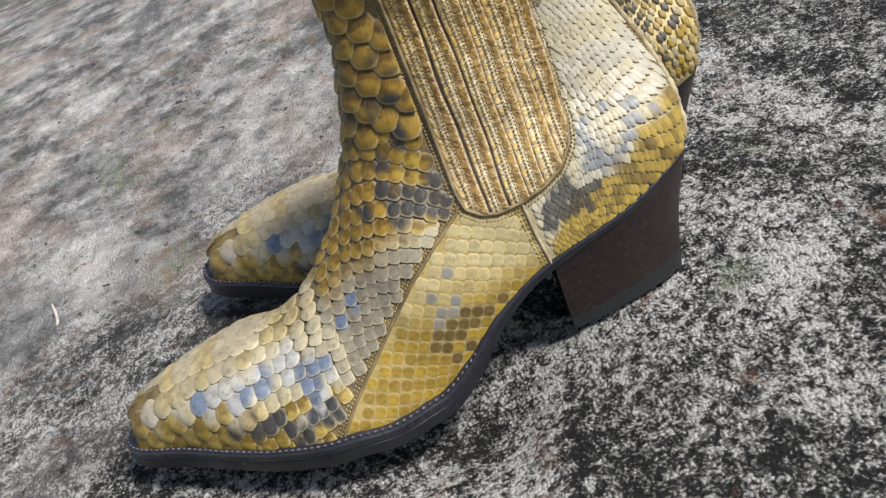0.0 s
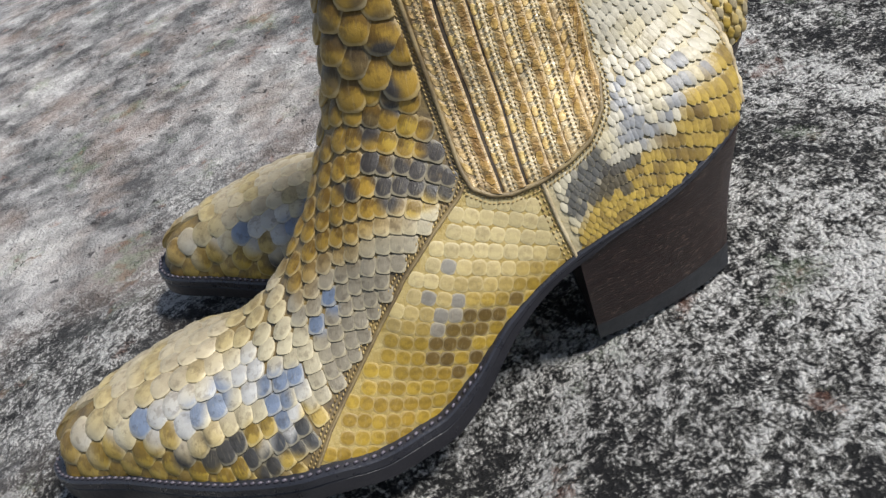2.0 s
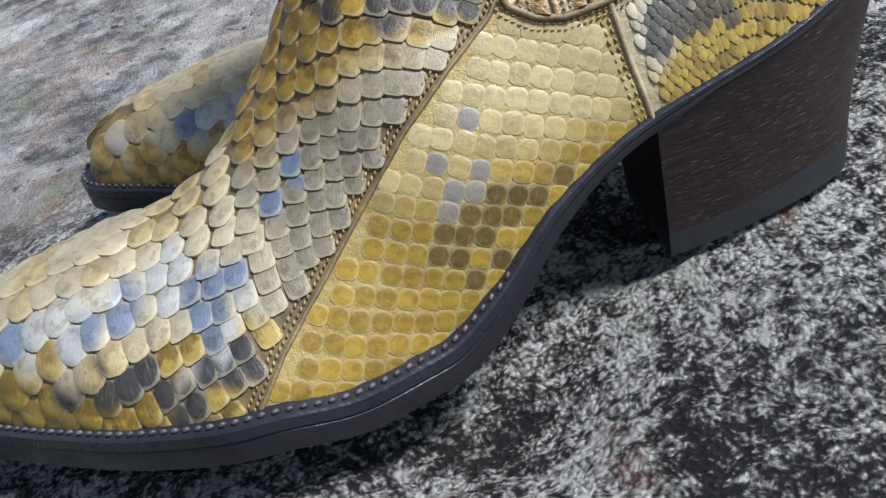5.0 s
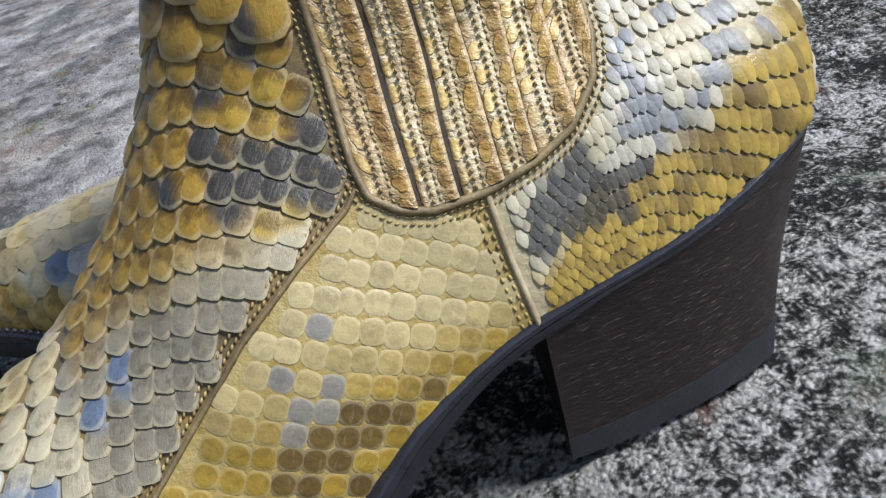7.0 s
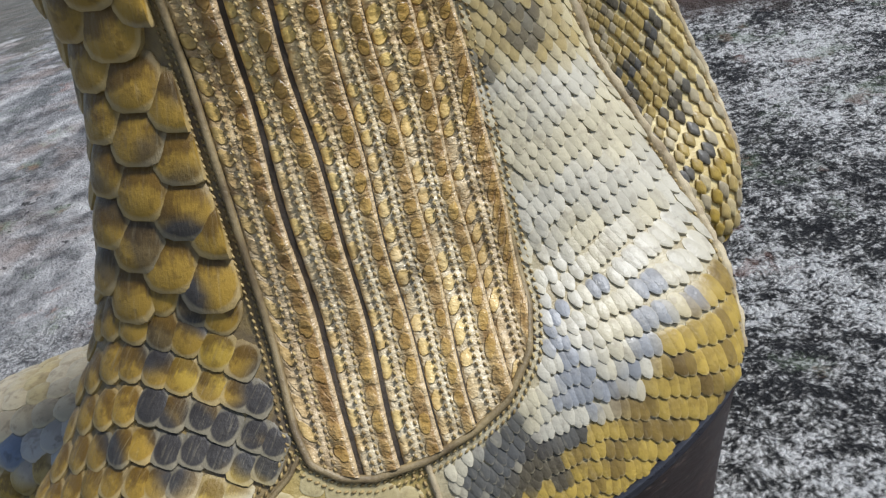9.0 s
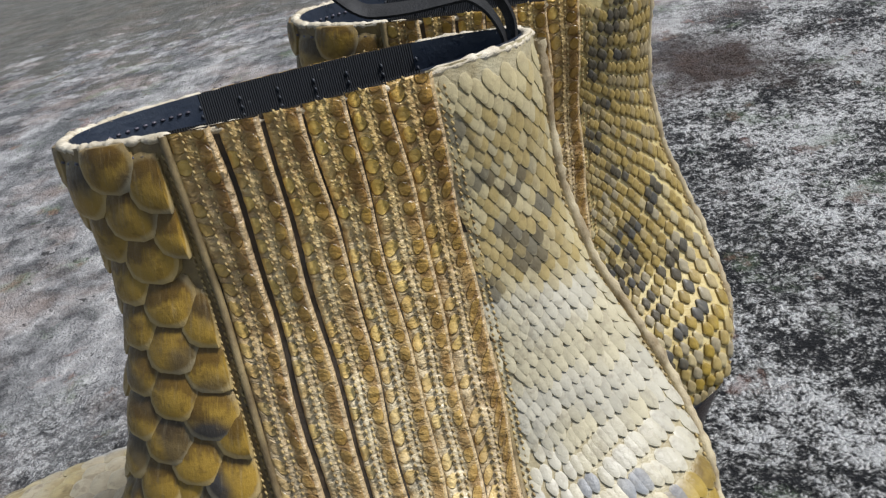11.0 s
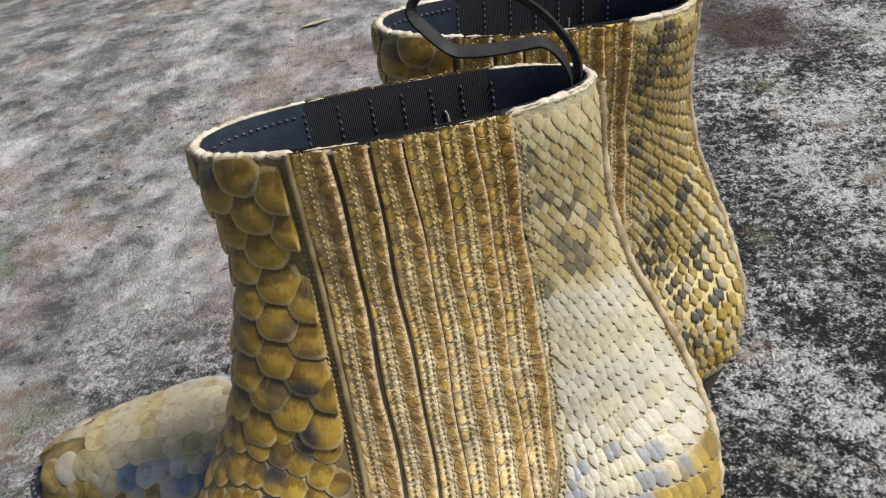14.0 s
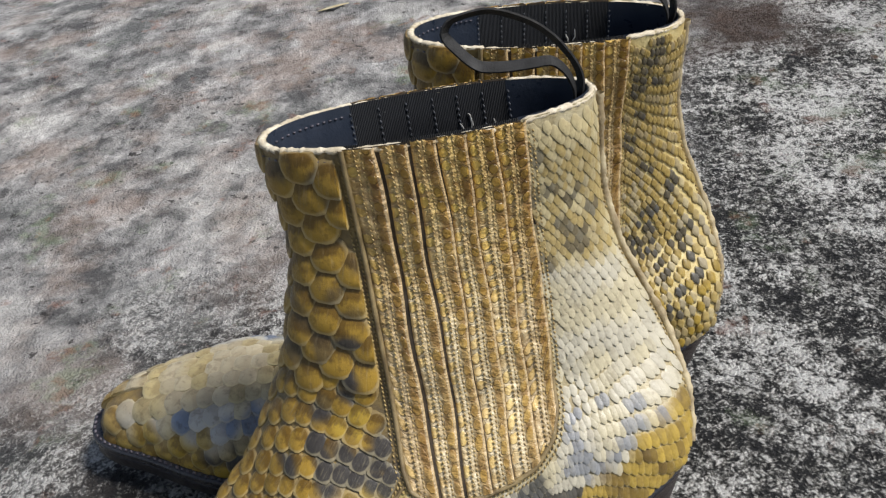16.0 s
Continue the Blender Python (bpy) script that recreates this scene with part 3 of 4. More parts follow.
class Scales:
    """Rows of scales of one pattern piece: k, w, width, length, way of the tip, lift, tone."""

    def __init__(self, kind, dye, own=0.6, dome=0.06):
        self.kind, self.dye, self.own, self.dome, self.mat, self.rows = kind, dye, own, dome, SCALE_SKIN if kind in ("shield", "square") else PAD_SKIN, []

    def add(self, k, w, wide, long_, tip, lift, tone):
        self.rows.append((k, w, wide, long_, *tip, lift, tone))

    def shapes(self, sway):
        if not self.rows:
            return []
        data = np.array([r[:8] for r in self.rows], float)
        k, w, wide, long_, lift = data[:, 0], data[:, 1], data[:, 2], data[:, 3], data[:, 7]
        p, pk, pw, n = tangents(k, w, sway)
        t = data[:, 4:7]
        t = t - n * (t * n).sum(-1, keepdims=True)
        t /= np.linalg.norm(t, axis=-1, keepdims=True) + 1e-9
        b = np.cross(n, t)
        tv, _ = TEMPLATES[self.kind]
        d = b[:, None] * (tv[None, :, 0:1] * wide[:, None, None]) + t[:, None] * (tv[None, :, 1:2] * long_[:, None, None])
        # the outline is laid on the curved surface by a few corrected steps
        goal = p[:, None] + d
        if self.kind in ("shield", "square"):
            # cut off at the gore's seam
            goal[..., 0] = np.where((goal[..., 2] > 92) & (p[:, None, 0] < -28), np.minimum(goal[..., 0], -31.4), goal[..., 0])
        kk, ww = np.repeat(k[:, None], len(tv), 1), np.repeat(w[:, None], len(tv), 1)
        for _ in range(2):
            q, pk, pw, n = tangents(kk, ww, sway)
            r = goal - q
            a11, a12, a22 = (pk * pk).sum(-1), (pk * pw).sum(-1), (pw * pw).sum(-1)
            det = np.maximum(a11 * a22 - a12 * a12, 1e-6 * a11 * a22 + 1e-9)
            r1, r2 = (r * pk).sum(-1), (r * pw).sum(-1)
            kk = np.clip(kk + np.clip((a22 * r1 - a12 * r2) / det, -0.03, 0.03), 0, 1)
            ww = np.clip(ww + np.clip((a11 * r2 - a12 * r1) / det, -0.12, 0.12), 0, 2)
        base, _, _, n = tangents(kk, ww, sway)
        n = 0.6 * n + 0.4 * n[:, :1]
        high = lift[:, None] * tv[None, :, 2] + tv[None, :, 3] * (self.dome * np.minimum(wide, long_))[:, None]
        high[:, -N_RIM:] = -0.1 if self.kind == "pad" else -0.5
        return (base + n * high[..., None]) * 0.001

    def build(self, parent, mirror, singles, chosen=None):
        """The first singles scales that the choice allows become parts, the rest one joined part."""
        if not self.rows:
            return
        shapes = self.shapes(mirror)
        tv, faces = TEMPLATES[self.kind]
        uv = tv[:, :2] + 0.5
        # a scale takes most of its dye as a whole
        xz = shapes * (1 - self.own) + shapes[:, :1] * self.own
        luck = np.array([r[8] for r in self.rows])[:, None] + np.zeros(xz.shape[:2])
        colours = self.dye(xz[..., 0] * 1000, xz[..., 2] * 1000, luck) * (0.88 + 0.24 * luck[..., None])
        colours = np.broadcast_to(colours, shapes.shape)
        mat = self.mat
        own = faces if mirror > 0 else [f[::-1] for f in faces]
        shapes = shapes * (1, mirror, 1)
        single = np.zeros(len(shapes), bool)
        for i, row in enumerate(self.rows):
            if single.sum() < singles and (chosen is None or chosen(row)):
                single[i] = True
                ob = mesh_object("scale", shapes[i] - shapes[i][0], own, mat, parent, uvs=uv, dye=colours[i])
                ob.location = shapes[i][0]
        rest = np.flatnonzero(~single)
        if len(rest):
            many = [tuple(v + n * len(tv) for v in f) for n in range(len(rest)) for f in own]
            ob = mesh_object("scale_cover", shapes[rest].reshape(-1, 3), many, mat, parent, uvs=np.tile(uv, (len(rest), 1)), dye=colours[rest].reshape(-1, 3))
            tagged(ob, kind="stuff")


VAMP_BLUE = ((-147, 43, 5.5), (-125, 45, 4), (-118, 45, 4), (-113, 46, 3.5), (-126, 41, 4), (-121, 40, 3.5), (-158, 43, 4), (-181, 43, 5), (-122, 36, 3), (-99, 57, 3.5), (-92, 63, 4), (-31, 122, 2.4), (-34, 114, 3.6), (-43, 117, 3))
VAMP_DARK = ((-169, 27, 4), (-162, 28, 4), (-156, 29, 4), (-149, 29, 4), (-143, 30, 3.5), (-155, 34, 3), (-138, 26, 4), (-131, 25, 4), (-124, 29, 3.5), (-118, 29, 3.5), (-112, 29, 3.5), (-134, 20, 4), (-115, 33, 3), (-33, 160, 3), (-40, 140, 3.2), (-42, 126, 3.4), (-45, 119, 3.6), (-57, 114, 4.5), (-59, 105, 4), (-57, 98, 5), (-51, 98, 5), (-57, 92, 4.5), (-50, 93, 5), (-44, 95, 5), (-38, 97, 5), (-33, 95, 5), (-39, 91, 4), (-34, 89, 4.5), (-34, 103, 5), (-31, 130, 4), (-72, 96, 3.5), (-40, 203, 3.5))
VAMP_GOLD = ((-123, 23, 4), (-118, 24, 3.5), (-146, 23, 4), (-136, 35, 3), (-130, 34, 3), (-136, 31, 3), (-113, 36, 3), (-108, 35, 3), (-184, 32, 4.5), (-177, 30, 4.5), (-203, 31, 6), (-172, 37, 4), (-152, 23, 4), (-161, 22, 4), (-42, 106, 3.5), (-47, 109, 4), (-40, 113, 3.5), (-44, 87, 3.5), (-49, 88, 3.5), (-37, 87, 3))
COUNTER_DARK = ((18, 80, 4), (14, 75, 4.5), (9, 72, 4.5), (20, 76, 4), (25, 72, 4), (20, 69, 4), (26, 67, 3), (32, 75, 3), (14, 69, 4), (7, 66, 4), (34, 195, 2.6), (32, 180, 2.4), (37, 183, 2.6), (44, 177, 2.8), (48, 181, 2.4), (43, 166, 3), (46, 163, 3), (40, 169, 2.6), (47, 159, 3), (43, 159, 3), (32, 157, 2.6), (34, 154, 2.6), (52, 170, 2.4))
COUNTER_BROWN = ((48, 75, 3), (50, 71, 3), (53, 68, 3), (45, 79, 3), (60, 80, 3.5), (40, 66, 3), (66, 74, 3))
NET_DARK = ((37, 191, 4), (36, 185, 4), (45, 188, 3), (41, 197, 4), (44, 203, 4), (39, 173, 3), (34, 162, 3.5), (36, 158, 3), (41, 148, 3), (44, 146, 3), (56, 137, 3), (57, 141, 2.6), (53, 131, 3), (47, 127, 3), (43, 127, 3), (46, 120, 3), (42, 120, 3), (39, 114, 3.5), (46, 113, 3), (38, 109, 3.5), (43, 109, 3), (49, 106, 3.5), (51, 101, 3.5), (64, 105, 4), (58, 112, 3.5), (65, 115, 4), (68, 96, 4), (60, 91, 3.5), (57, 81, 4), (54, 88, 3))
COUNTER_BLUE = ((36, 100, 2.6), (32, 96, 2.8), (34, 94, 2.6), (36, 91, 2.8), (39, 87, 2.8), (34, 87, 2.6), (36, 83, 2.8), (42, 83, 2.8), (39, 80, 2.8), (34, 82, 2.4), (31, 84, 2.2), (48, 101, 3), (55, 94, 2.8), (59, 91, 3), (53, 87, 3), (48, 83, 3), (59, 98, 3.2), (69, 94, 3.4))
QUARTER_DARK = ((-43, 46, 2.6), (-38, 43.5, 2.6), (-33, 42, 2.6), (-50, 44, 2.6), (-46, 41, 2.6), (-42, 39, 2.6), (-58, 41, 2.4), (-53, 39, 2.6), (-49, 37, 2.4), (-62, 36, 2.4), (-57, 34, 2.6), (-25, 43, 2.4), (-48, 30, 2.4), (-53, 27, 2.4), (-60, 22, 2.4), (-40, 35, 2))
QUARTER_BLUE = ((-44, 65, 2.6), (-56, 58, 2.6), (-45, 53, 2.6), (-53, 51, 2.6), (-48, 48, 2.6), (-56, 46, 2.4))


OCHRE, YELLOW, CREAM, PEARL = (0.262, 0.163, 0.024), (0.335, 0.228, 0.031), (0.405, 0.362, 0.245), (0.37, 0.368, 0.35)
BLUE, CHARCOAL, TAUPE, OLIVE = (0.105, 0.15, 0.235), (0.021, 0.025, 0.033), (0.17, 0.15, 0.112), (0.245, 0.178, 0.055)
BROWN, GOLD, STRAW = (0.095, 0.06, 0.022), (0.28, 0.187, 0.027), (0.40, 0.33, 0.165)


def cloud_at(x, z, size, seed):
    return np.array([noise.noise(Vector((a / size, b / size, seed))) for a, b in zip(np.ravel(x), np.ravel(z))]).reshape(np.shape(x))


def dab(colour, over, amount):
    return colour + (np.array(over) - colour) * np.asarray(amount)[..., None]


def spots(x, z, list_, wobble, soft=0.25):
    """How far inside the nearest of some spots each place lies, 0 to 1."""
    best = np.zeros(np.shape(x))
    for a, b, r in list_:
        d = np.sqrt((x - a) ** 2 + ((z - b) * 1.1) ** 2) / r + 0.45 * wobble
        best = np.maximum(best, 1 - step(1 - soft, 1 + soft, d))
    return best


def vamp_dye(x, z, luck):
    n, fine = cloud_at(x, z, 16, 1), cloud_at(x, z, 6, 5)
    c = np.zeros((*np.shape(x), 3)) + CREAM
    c = dab(c, PEARL, step(-0.1, 0.25, n + luck * 0.3) * (1 - step(-118, -100, x)))
    c = dab(c, TAUPE, 0.92 * step(-114, -96, x + 8 * n) * (1 - step(72, 86, z)))
    c = dab(c, YELLOW, 0.6 * (1 - step(30, 40, z + 5 * n)) * (1 - step(-150, -122, x)))
    c = dab(c, YELLOW, 0.75 * (1 - step(24, 31, z + 4 * n)))
    c = dab(c, YELLOW, 0.45 * step(-8, -1, z - np.interp(x, STATIONS[:, 2], STATIONS[:, 3])) * (1 - step(-110, -90, x)))
    c = dab(c, OCHRE, 0.8 * (1 - step(-228, -212, x + 10 * n)))
    # the gold of the shaft reaches lower along the front
    c = dab(c, OCHRE, step(-6, 6, z - np.interp(x, [-112, -103, -87, -74, -60, -47, -30], [74, 67, 74, 79, 85, 86, 86]) + 5 * n))
    c = dab(c, CHARCOAL, 0.6 * step(0.26, 0.44, fine + 0.3 * n) * step(100, 110, z))
    c = dab(c, YELLOW, 0.85 * spots(x, z, VAMP_GOLD, 0.5 * fine))
    c = dab(c, BLUE, 0.85 * spots(x, z, VAMP_BLUE, 0.6 * fine))
    return dab(c, CHARCOAL, 0.92 * spots(x, z, VAMP_DARK, 0.6 * fine))


def counter_dye(x, z, luck):
    n, fine = cloud_at(x, z, 14, 2), cloud_at(x, z, 6, 6)
    c = np.zeros((*np.shape(x), 3)) + CREAM
    c = dab(c, PEARL, 0.4 * step(-0.3, 0.2, n))
    c = dab(c, STRAW, 0.7 * step(149, 155, z + 0.16 * (x - 44) + 3 * n))
    c = dab(c, OLIVE, 0.75 * step(0.35, 0.7, luck + n) * step(149, 155, z + 0.16 * (x - 44)))
    line = np.interp(x, [5, 21, 30, 37, 50, 56, 69, 84], [58, 76, 74, 77, 78, 86, 92, 96])
    low = 1 - step(-3, 3, z - line + 3 * n)
    c = dab(c, YELLOW, 0.92 * low)
    c = dab(c, BROWN, 0.55 * low * step(0.1, 0.35, fine))
    c = dab(c, BROWN, 0.7 * spots(x, z, COUNTER_BROWN, fine))
    c = dab(c, (0.125, 0.145, 0.185), 0.72 * spots(x, z, COUNTER_BLUE, 0.3 * fine, 0.3))
    return dab(c, CHARCOAL, (0.85 - 0.2 * step(120, 140, z)) * spots(x, z, COUNTER_DARK, 0.5 * fine, 0.2))


def net_dye(x, z, luck):
    """The second boot's counter: olive and yellow with a dark band of single scales."""
    n = cloud_at(x, z, 20, 3)
    c = np.zeros((*np.shape(x), 3)) + np.array(OLIVE) * 1.25
    c = dab(c, YELLOW, 0.8 * (1 - step(84, 104, z + 8 * n)))
    c = dab(c, CREAM, 0.6 * step(-0.1, 0.3, n + luck - 0.5) * (1 - step(130, 160, z)))
    c = dab(c, TAUPE, 0.6 * step(0.6, 0.9, luck))
    return dab(c, CHARCOAL, 0.82 * spots(x, z, NET_DARK, 0.4 * (luck - 0.6), 0.15))


def quarter_dye(x, z, luck):
    n = cloud_at(x, z, 18, 4)
    c = np.zeros((*np.shape(x), 3)) + GOLD
    c = dab(c, STRAW, step(44, 62, z + 10 * n))
    c = dab(c, OCHRE, 0.5 * (1 - step(26, 40, z + 6 * n)))
    c = dab(c, YELLOW, 0.7 * step(0.55, 0.8, luck + n) * (1 - step(44, 58, z)))
    c = dab(c, BROWN, 0.8 * spots(x, z, QUARTER_DARK, 0.0, 0.15))
    return dab(c, (0.16, 0.165, 0.175), 0.75 * spots(x, z, QUARTER_BLUE, 0.0, 0.15))


SHAFT_FRONT = (STATIONS[8:, 3], STATIONS[8:, 2])


VAMP_RATIO = 0.0515


def flat_grid():
    """The near half of the upper unrolled: each section laid out straight at its true length."""
    p = skin(GRID_K, GRID_U)
    run = np.concatenate([np.zeros((len(p), 1)), np.cumsum(np.linalg.norm(np.diff(p, axis=1), axis=2), axis=1)], 1)
    way = p[:, -1, ::2] - p[:, 0, ::2]
    way /= np.linalg.norm(way, axis=1)[:, None]
    return p[:, :1, ::2] + way[:, None] * run[..., None], run[:, -1:] - run


FLAT, TO_RIDGE = flat_grid()


def lay_vamp():
    """Scales that grow with the distance from a point under the arch; up the shaft they stand like bricks."""
    luck = random.Random(4)
    big, small = Scales("shield", vamp_dye, 0.6, 0.095), Scales("square", vamp_dye, 0.5, 0.055)
    fx, fz, ratio, turn = -13.0, -22.0, VAMP_RATIO, radians(-45)
    on_ridge = []
    flat, ridge = FLAT.reshape(-1, 2), TO_RIDGE.ravel()
    for i in range(-85, 86):
        for j in range(-85, 86):
            lr, th = (i * math.cos(turn) - j * math.sin(turn)) * ratio, (i * math.sin(turn) + j * math.cos(turn)) * ratio
            r, th = 130 * math.exp(lr), th + radians(132)
            if not 75 < r < 275 or not radians(80) < th < radians(182):
                continue
            goal = (fx + r * math.cos(th), fz + r * math.sin(th))
            off = ((flat - goal) ** 2).sum(1)
            best = int(off.argmin())
            size = r * ratio
            if off[best] > (0.55 * size) ** 2:
                continue
            k, u, gap = GRID_K.ravel()[best], GRID_U.ravel()[best], ridge[best]
            x, _, z = skin(k, u)
            if piece(x, z) != 0 or z > 128 or off_line(x, z, SEAM_LINES) < (3.5 if z < 92 else 4.4) or k < 0.005:
                continue
            middle = gap < 0.42 * size
            if middle:
                spot = skin(k, 1.0)
                if any(np.linalg.norm(spot - other) < 0.55 * size for other in on_ridge):
                    continue
                on_ridge.append(spot)
            grow = 1.0 + 0.08 * (luck.random() - 0.5)
            up = th + turn
            tip = np.array((-math.cos(up), 0, -math.sin(up)))
            toe = float(step(-135, -165, x)) if x < -135 else 0.0
            tip = tip * (1 - toe) + np.array((-0.3, 0, -0.95)) * toe
            kind, wide, long_ = (big, 1.2 + 0.12 * toe, 1.36) if size > 7.0 else (small, 1.12, 1.28)
            for side in (0,) if middle else (0, 1):
                w = 1.0 if middle else (u if side == 0 else 2 - u)
                kind.add(k, w, size * wide * grow * (1.15 if middle else 1), size * long_, tip if not middle else (-1.0, 0, -0.4), 0.32 + 0.07 * size + 0.3 * luck.random(), luck.random())
    # up the shaft: brick-like rows of large scales round the front
    row, z = 0, 206.0
    while z > 126:
        x_front = float(np.interp(z, *SHAFT_FRONT))
        xs = np.linspace(x_front + 0.15, -22, 60)
        k, u, _ = locate(xs, np.full(60, z))
        p = skin(k, u)
        arc = np.r_[0, np.cumsum(np.linalg.norm(np.diff(p, axis=0), axis=1))]
        for c in (0.0, 21.2, 41.5) if row % 2 == 0 else (10.7, 31.5):
            if c > arc[-1]:
                continue
            kk, uu = float(np.interp(c, arc, k)), float(np.interp(c, arc, u))
            x = float(np.interp(c, arc, xs))
            if x > -31.0:
                continue
            for sign in (-1, 1):
                if c == 0.0:
                    if sign > 0:
                        continue
                    kk, uu = k[0], 1.0
                big.add(kk, uu if sign < 0 else 2 - uu, 15.2 * (1 + 0.08 * (luck.random() - 0.5)), 14.0 * (1 + 0.06 * (luck.random() - 0.5)), (-0.16, 0.0, -1.0), 1.9 + 0.6 * luck.random(), luck.random())
        row += 1
        z -= 5.7
    return big, small


def lay_quarter():
    luck = random.Random(8)
    pads = Scales("pad", quarter_dye, 1.0, 0.05)
    cand = np.array([(-48 + i * 5.0 + j * 2.9, 48 - i * 2.3 + j * 4.75) for i in range(-20, 22) for j in range(-20, 20)])
    cand += np.array([(luck.uniform(-0.3, 0.3), luck.uniform(-0.3, 0.3)) for _ in cand])
    cand = cand[piece(cand[:, 0], cand[:, 1]) == 1]
    inner = (piece(cand[:, 0] - 1.4, cand[:, 1] + 1.0) == 1) & (piece(cand[:, 0] + 2.0, cand[:, 1]) == 1) & (piece(cand[:, 0], cand[:, 1] + 2.5) == 1)
    cand = cand[inner]
    k, u, off = locate(cand[:, 0], cand[:, 1])
    for side in (0, 1):
        for (x, z), kk, uu, o in zip(cand, k, u, off):
            if o < 0.6 and off_line(x, z, SEAM_LINES) > 2.2:
                pads.add(kk, uu if side == 0 else 2 - uu, 5.75 + 0.5 * luck.random(), 5.6 + 0.5 * luck.random(), (-0.5 + 0.2 * luck.uniform(-1, 1), 0, -0.85), 0.05 + 0.2 * luck.random(), luck.random())
    return pads


def lay_counter(finest, growth, stretch, level):
    """Columns of kite-shaped scales, each column half a scale out of step with the next, growing from the gore to the heel's back."""
    luck = random.Random(15)
    leaves = Scales("kite", counter_dye, 0.85, 0.06)
    gk, gu = np.meshgrid(np.linspace(0.42, 1, 480), np.linspace(0, 1, 130), indexing="ij")
    p = skin(gk, gu)
    run = np.concatenate([np.zeros((len(p), 1)), np.cumsum(np.linalg.norm(np.diff(p, axis=1), axis=2), axis=1)], 1)
    way = p[:, -1, ::2] - p[:, 0, ::2]
    way /= np.linalg.norm(way, axis=1)[:, None]
    flat = (p[:, :1, ::2] + way[:, None] * run[..., None]).reshape(-1, 2)
    near = piece(p[..., 0], p[..., 2]).ravel() == 2
    flat, fk, fu = flat[near], gk.ravel()[near], gu.ravel()[near]
    x, column = 86.0, 0
    while x > -12:
        size = finest + growth * (max(0.0, x - 18) / 66) ** 1.6
        pitch = stretch * size
        for r in range(-45, 30):
            z = level + (r + 0.5 * (column % 2)) * pitch
            if not 40 < z < 210:
                continue
            spot = (x + luck.uniform(-0.06, 0.06) * size, z + luck.uniform(-0.06, 0.06) * size)
            off = ((flat - spot) ** 2).sum(1)
            best = int(off.argmin())
            if off[best] > 0.8:
                continue
            k, u = fk[best], fu[best]
            px, _, pz = skin(k, u)
            if k > 0.992 or off_line(px, pz, SEAM_LINES) < 3.6 or (u < 0.05 and k > K_HEEL):
                continue
            for side in (0, 1):
                leaves.add(k, u if side == 0 else 2 - u, size * (1.0 + 0.06 * luck.uniform(-1, 1)), pitch * 1.2, (0.10 + 0.28 * float(step(40, 82, px)), 0, -0.95), 0.28 + 0.105 * size + 0.15 * luck.random(), luck.random())
        x -= size / 2
        column += 1
    return leaves


VAMP_BIG, VAMP_SMALL = lay_vamp()
QUARTER_PADS = lay_quarter()
COUNTER_LEAVES, COUNTER_NET = lay_counter(3.0, 4.3, 1.24, 178), lay_counter(3.2, 5.6, 1.12, 135)


# ---- upper, seams and stitching ----
def densify(line, gap):
    line = np.asarray(line, float)
    s = np.r_[0, np.cumsum(np.linalg.norm(np.diff(line, axis=0), axis=1))]
    t = np.arange(0, s[-1], gap)
    return np.stack([np.interp(t, s, line[:, n]) for n in range(line.shape[1])], -1)


def shifted(line, d):
    """A side-view line moved sideways by d."""
    line = densify(line, 1.5)
    t = np.gradient(line, axis=0)
    t /= np.linalg.norm(t, axis=1)[:, None] + 1e-9
    return line + np.stack([-t[:, 1], t[:, 0]], -1) * d


def on_skin(line, side, sway, gap=None):
    """Places and normals on the upper along a side-view line."""
    pts = densify(line, gap) if gap else np.asarray(line, float)
    k, u, off = locate(pts[:, 0], pts[:, 1])
    keep = off < 1.2
    w = u[keep] if side < 0 else 2 - u[keep]
    p, _, _, n = tangents(k[keep], w, sway)
    return p, n


def stitches(name, places, normals, mat, parent, mirror, long_=1.7, thick=0.42, lift=0.25, slant=0.0):
    """A row of separate stitches, one after every second place."""
    if len(places) < 4:
        return None
    t = np.gradient(places, axis=0)
    t /= np.linalg.norm(t, axis=1)[:, None] + 1e-9
    b = np.cross(normals, t)
    d = t * math.cos(slant) + b * math.sin(slant)
    c = np.cross(normals, d)
    verts, faces = [], []
    for p, n, d1, c1 in zip(places, normals, d, c):
        base = len(verts)
        p = p + n * lift
        verts += [p - d1 * long_ / 2 - n * thick * 0.5, p + d1 * long_ / 2 - n * thick * 0.5]
        for q in (-0.22, 0.22):
            verts += [p + d1 * long_ * q + c1 * thick, p + d1 * long_ * q + n * thick, p + d1 * long_ * q - c1 * thick, p + d1 * long_ * q - n * thick]
        for i in range(4):
            j = (i + 1) % 4
            faces += [(base, base + 2 + i, base + 2 + j), (base + 2 + i, base + 6 + i, base + 6 + j, base + 2 + j), (base + 6 + i, base + 1, base + 6 + j)]
    if mirror < 0:
        faces = [f[::-1] for f in faces]
    ob = mesh_object(name, np.array(verts) * (0.001, 0.001 * mirror, 0.001), faces, mat, parent)
    return tagged(ob, kind="stuff")


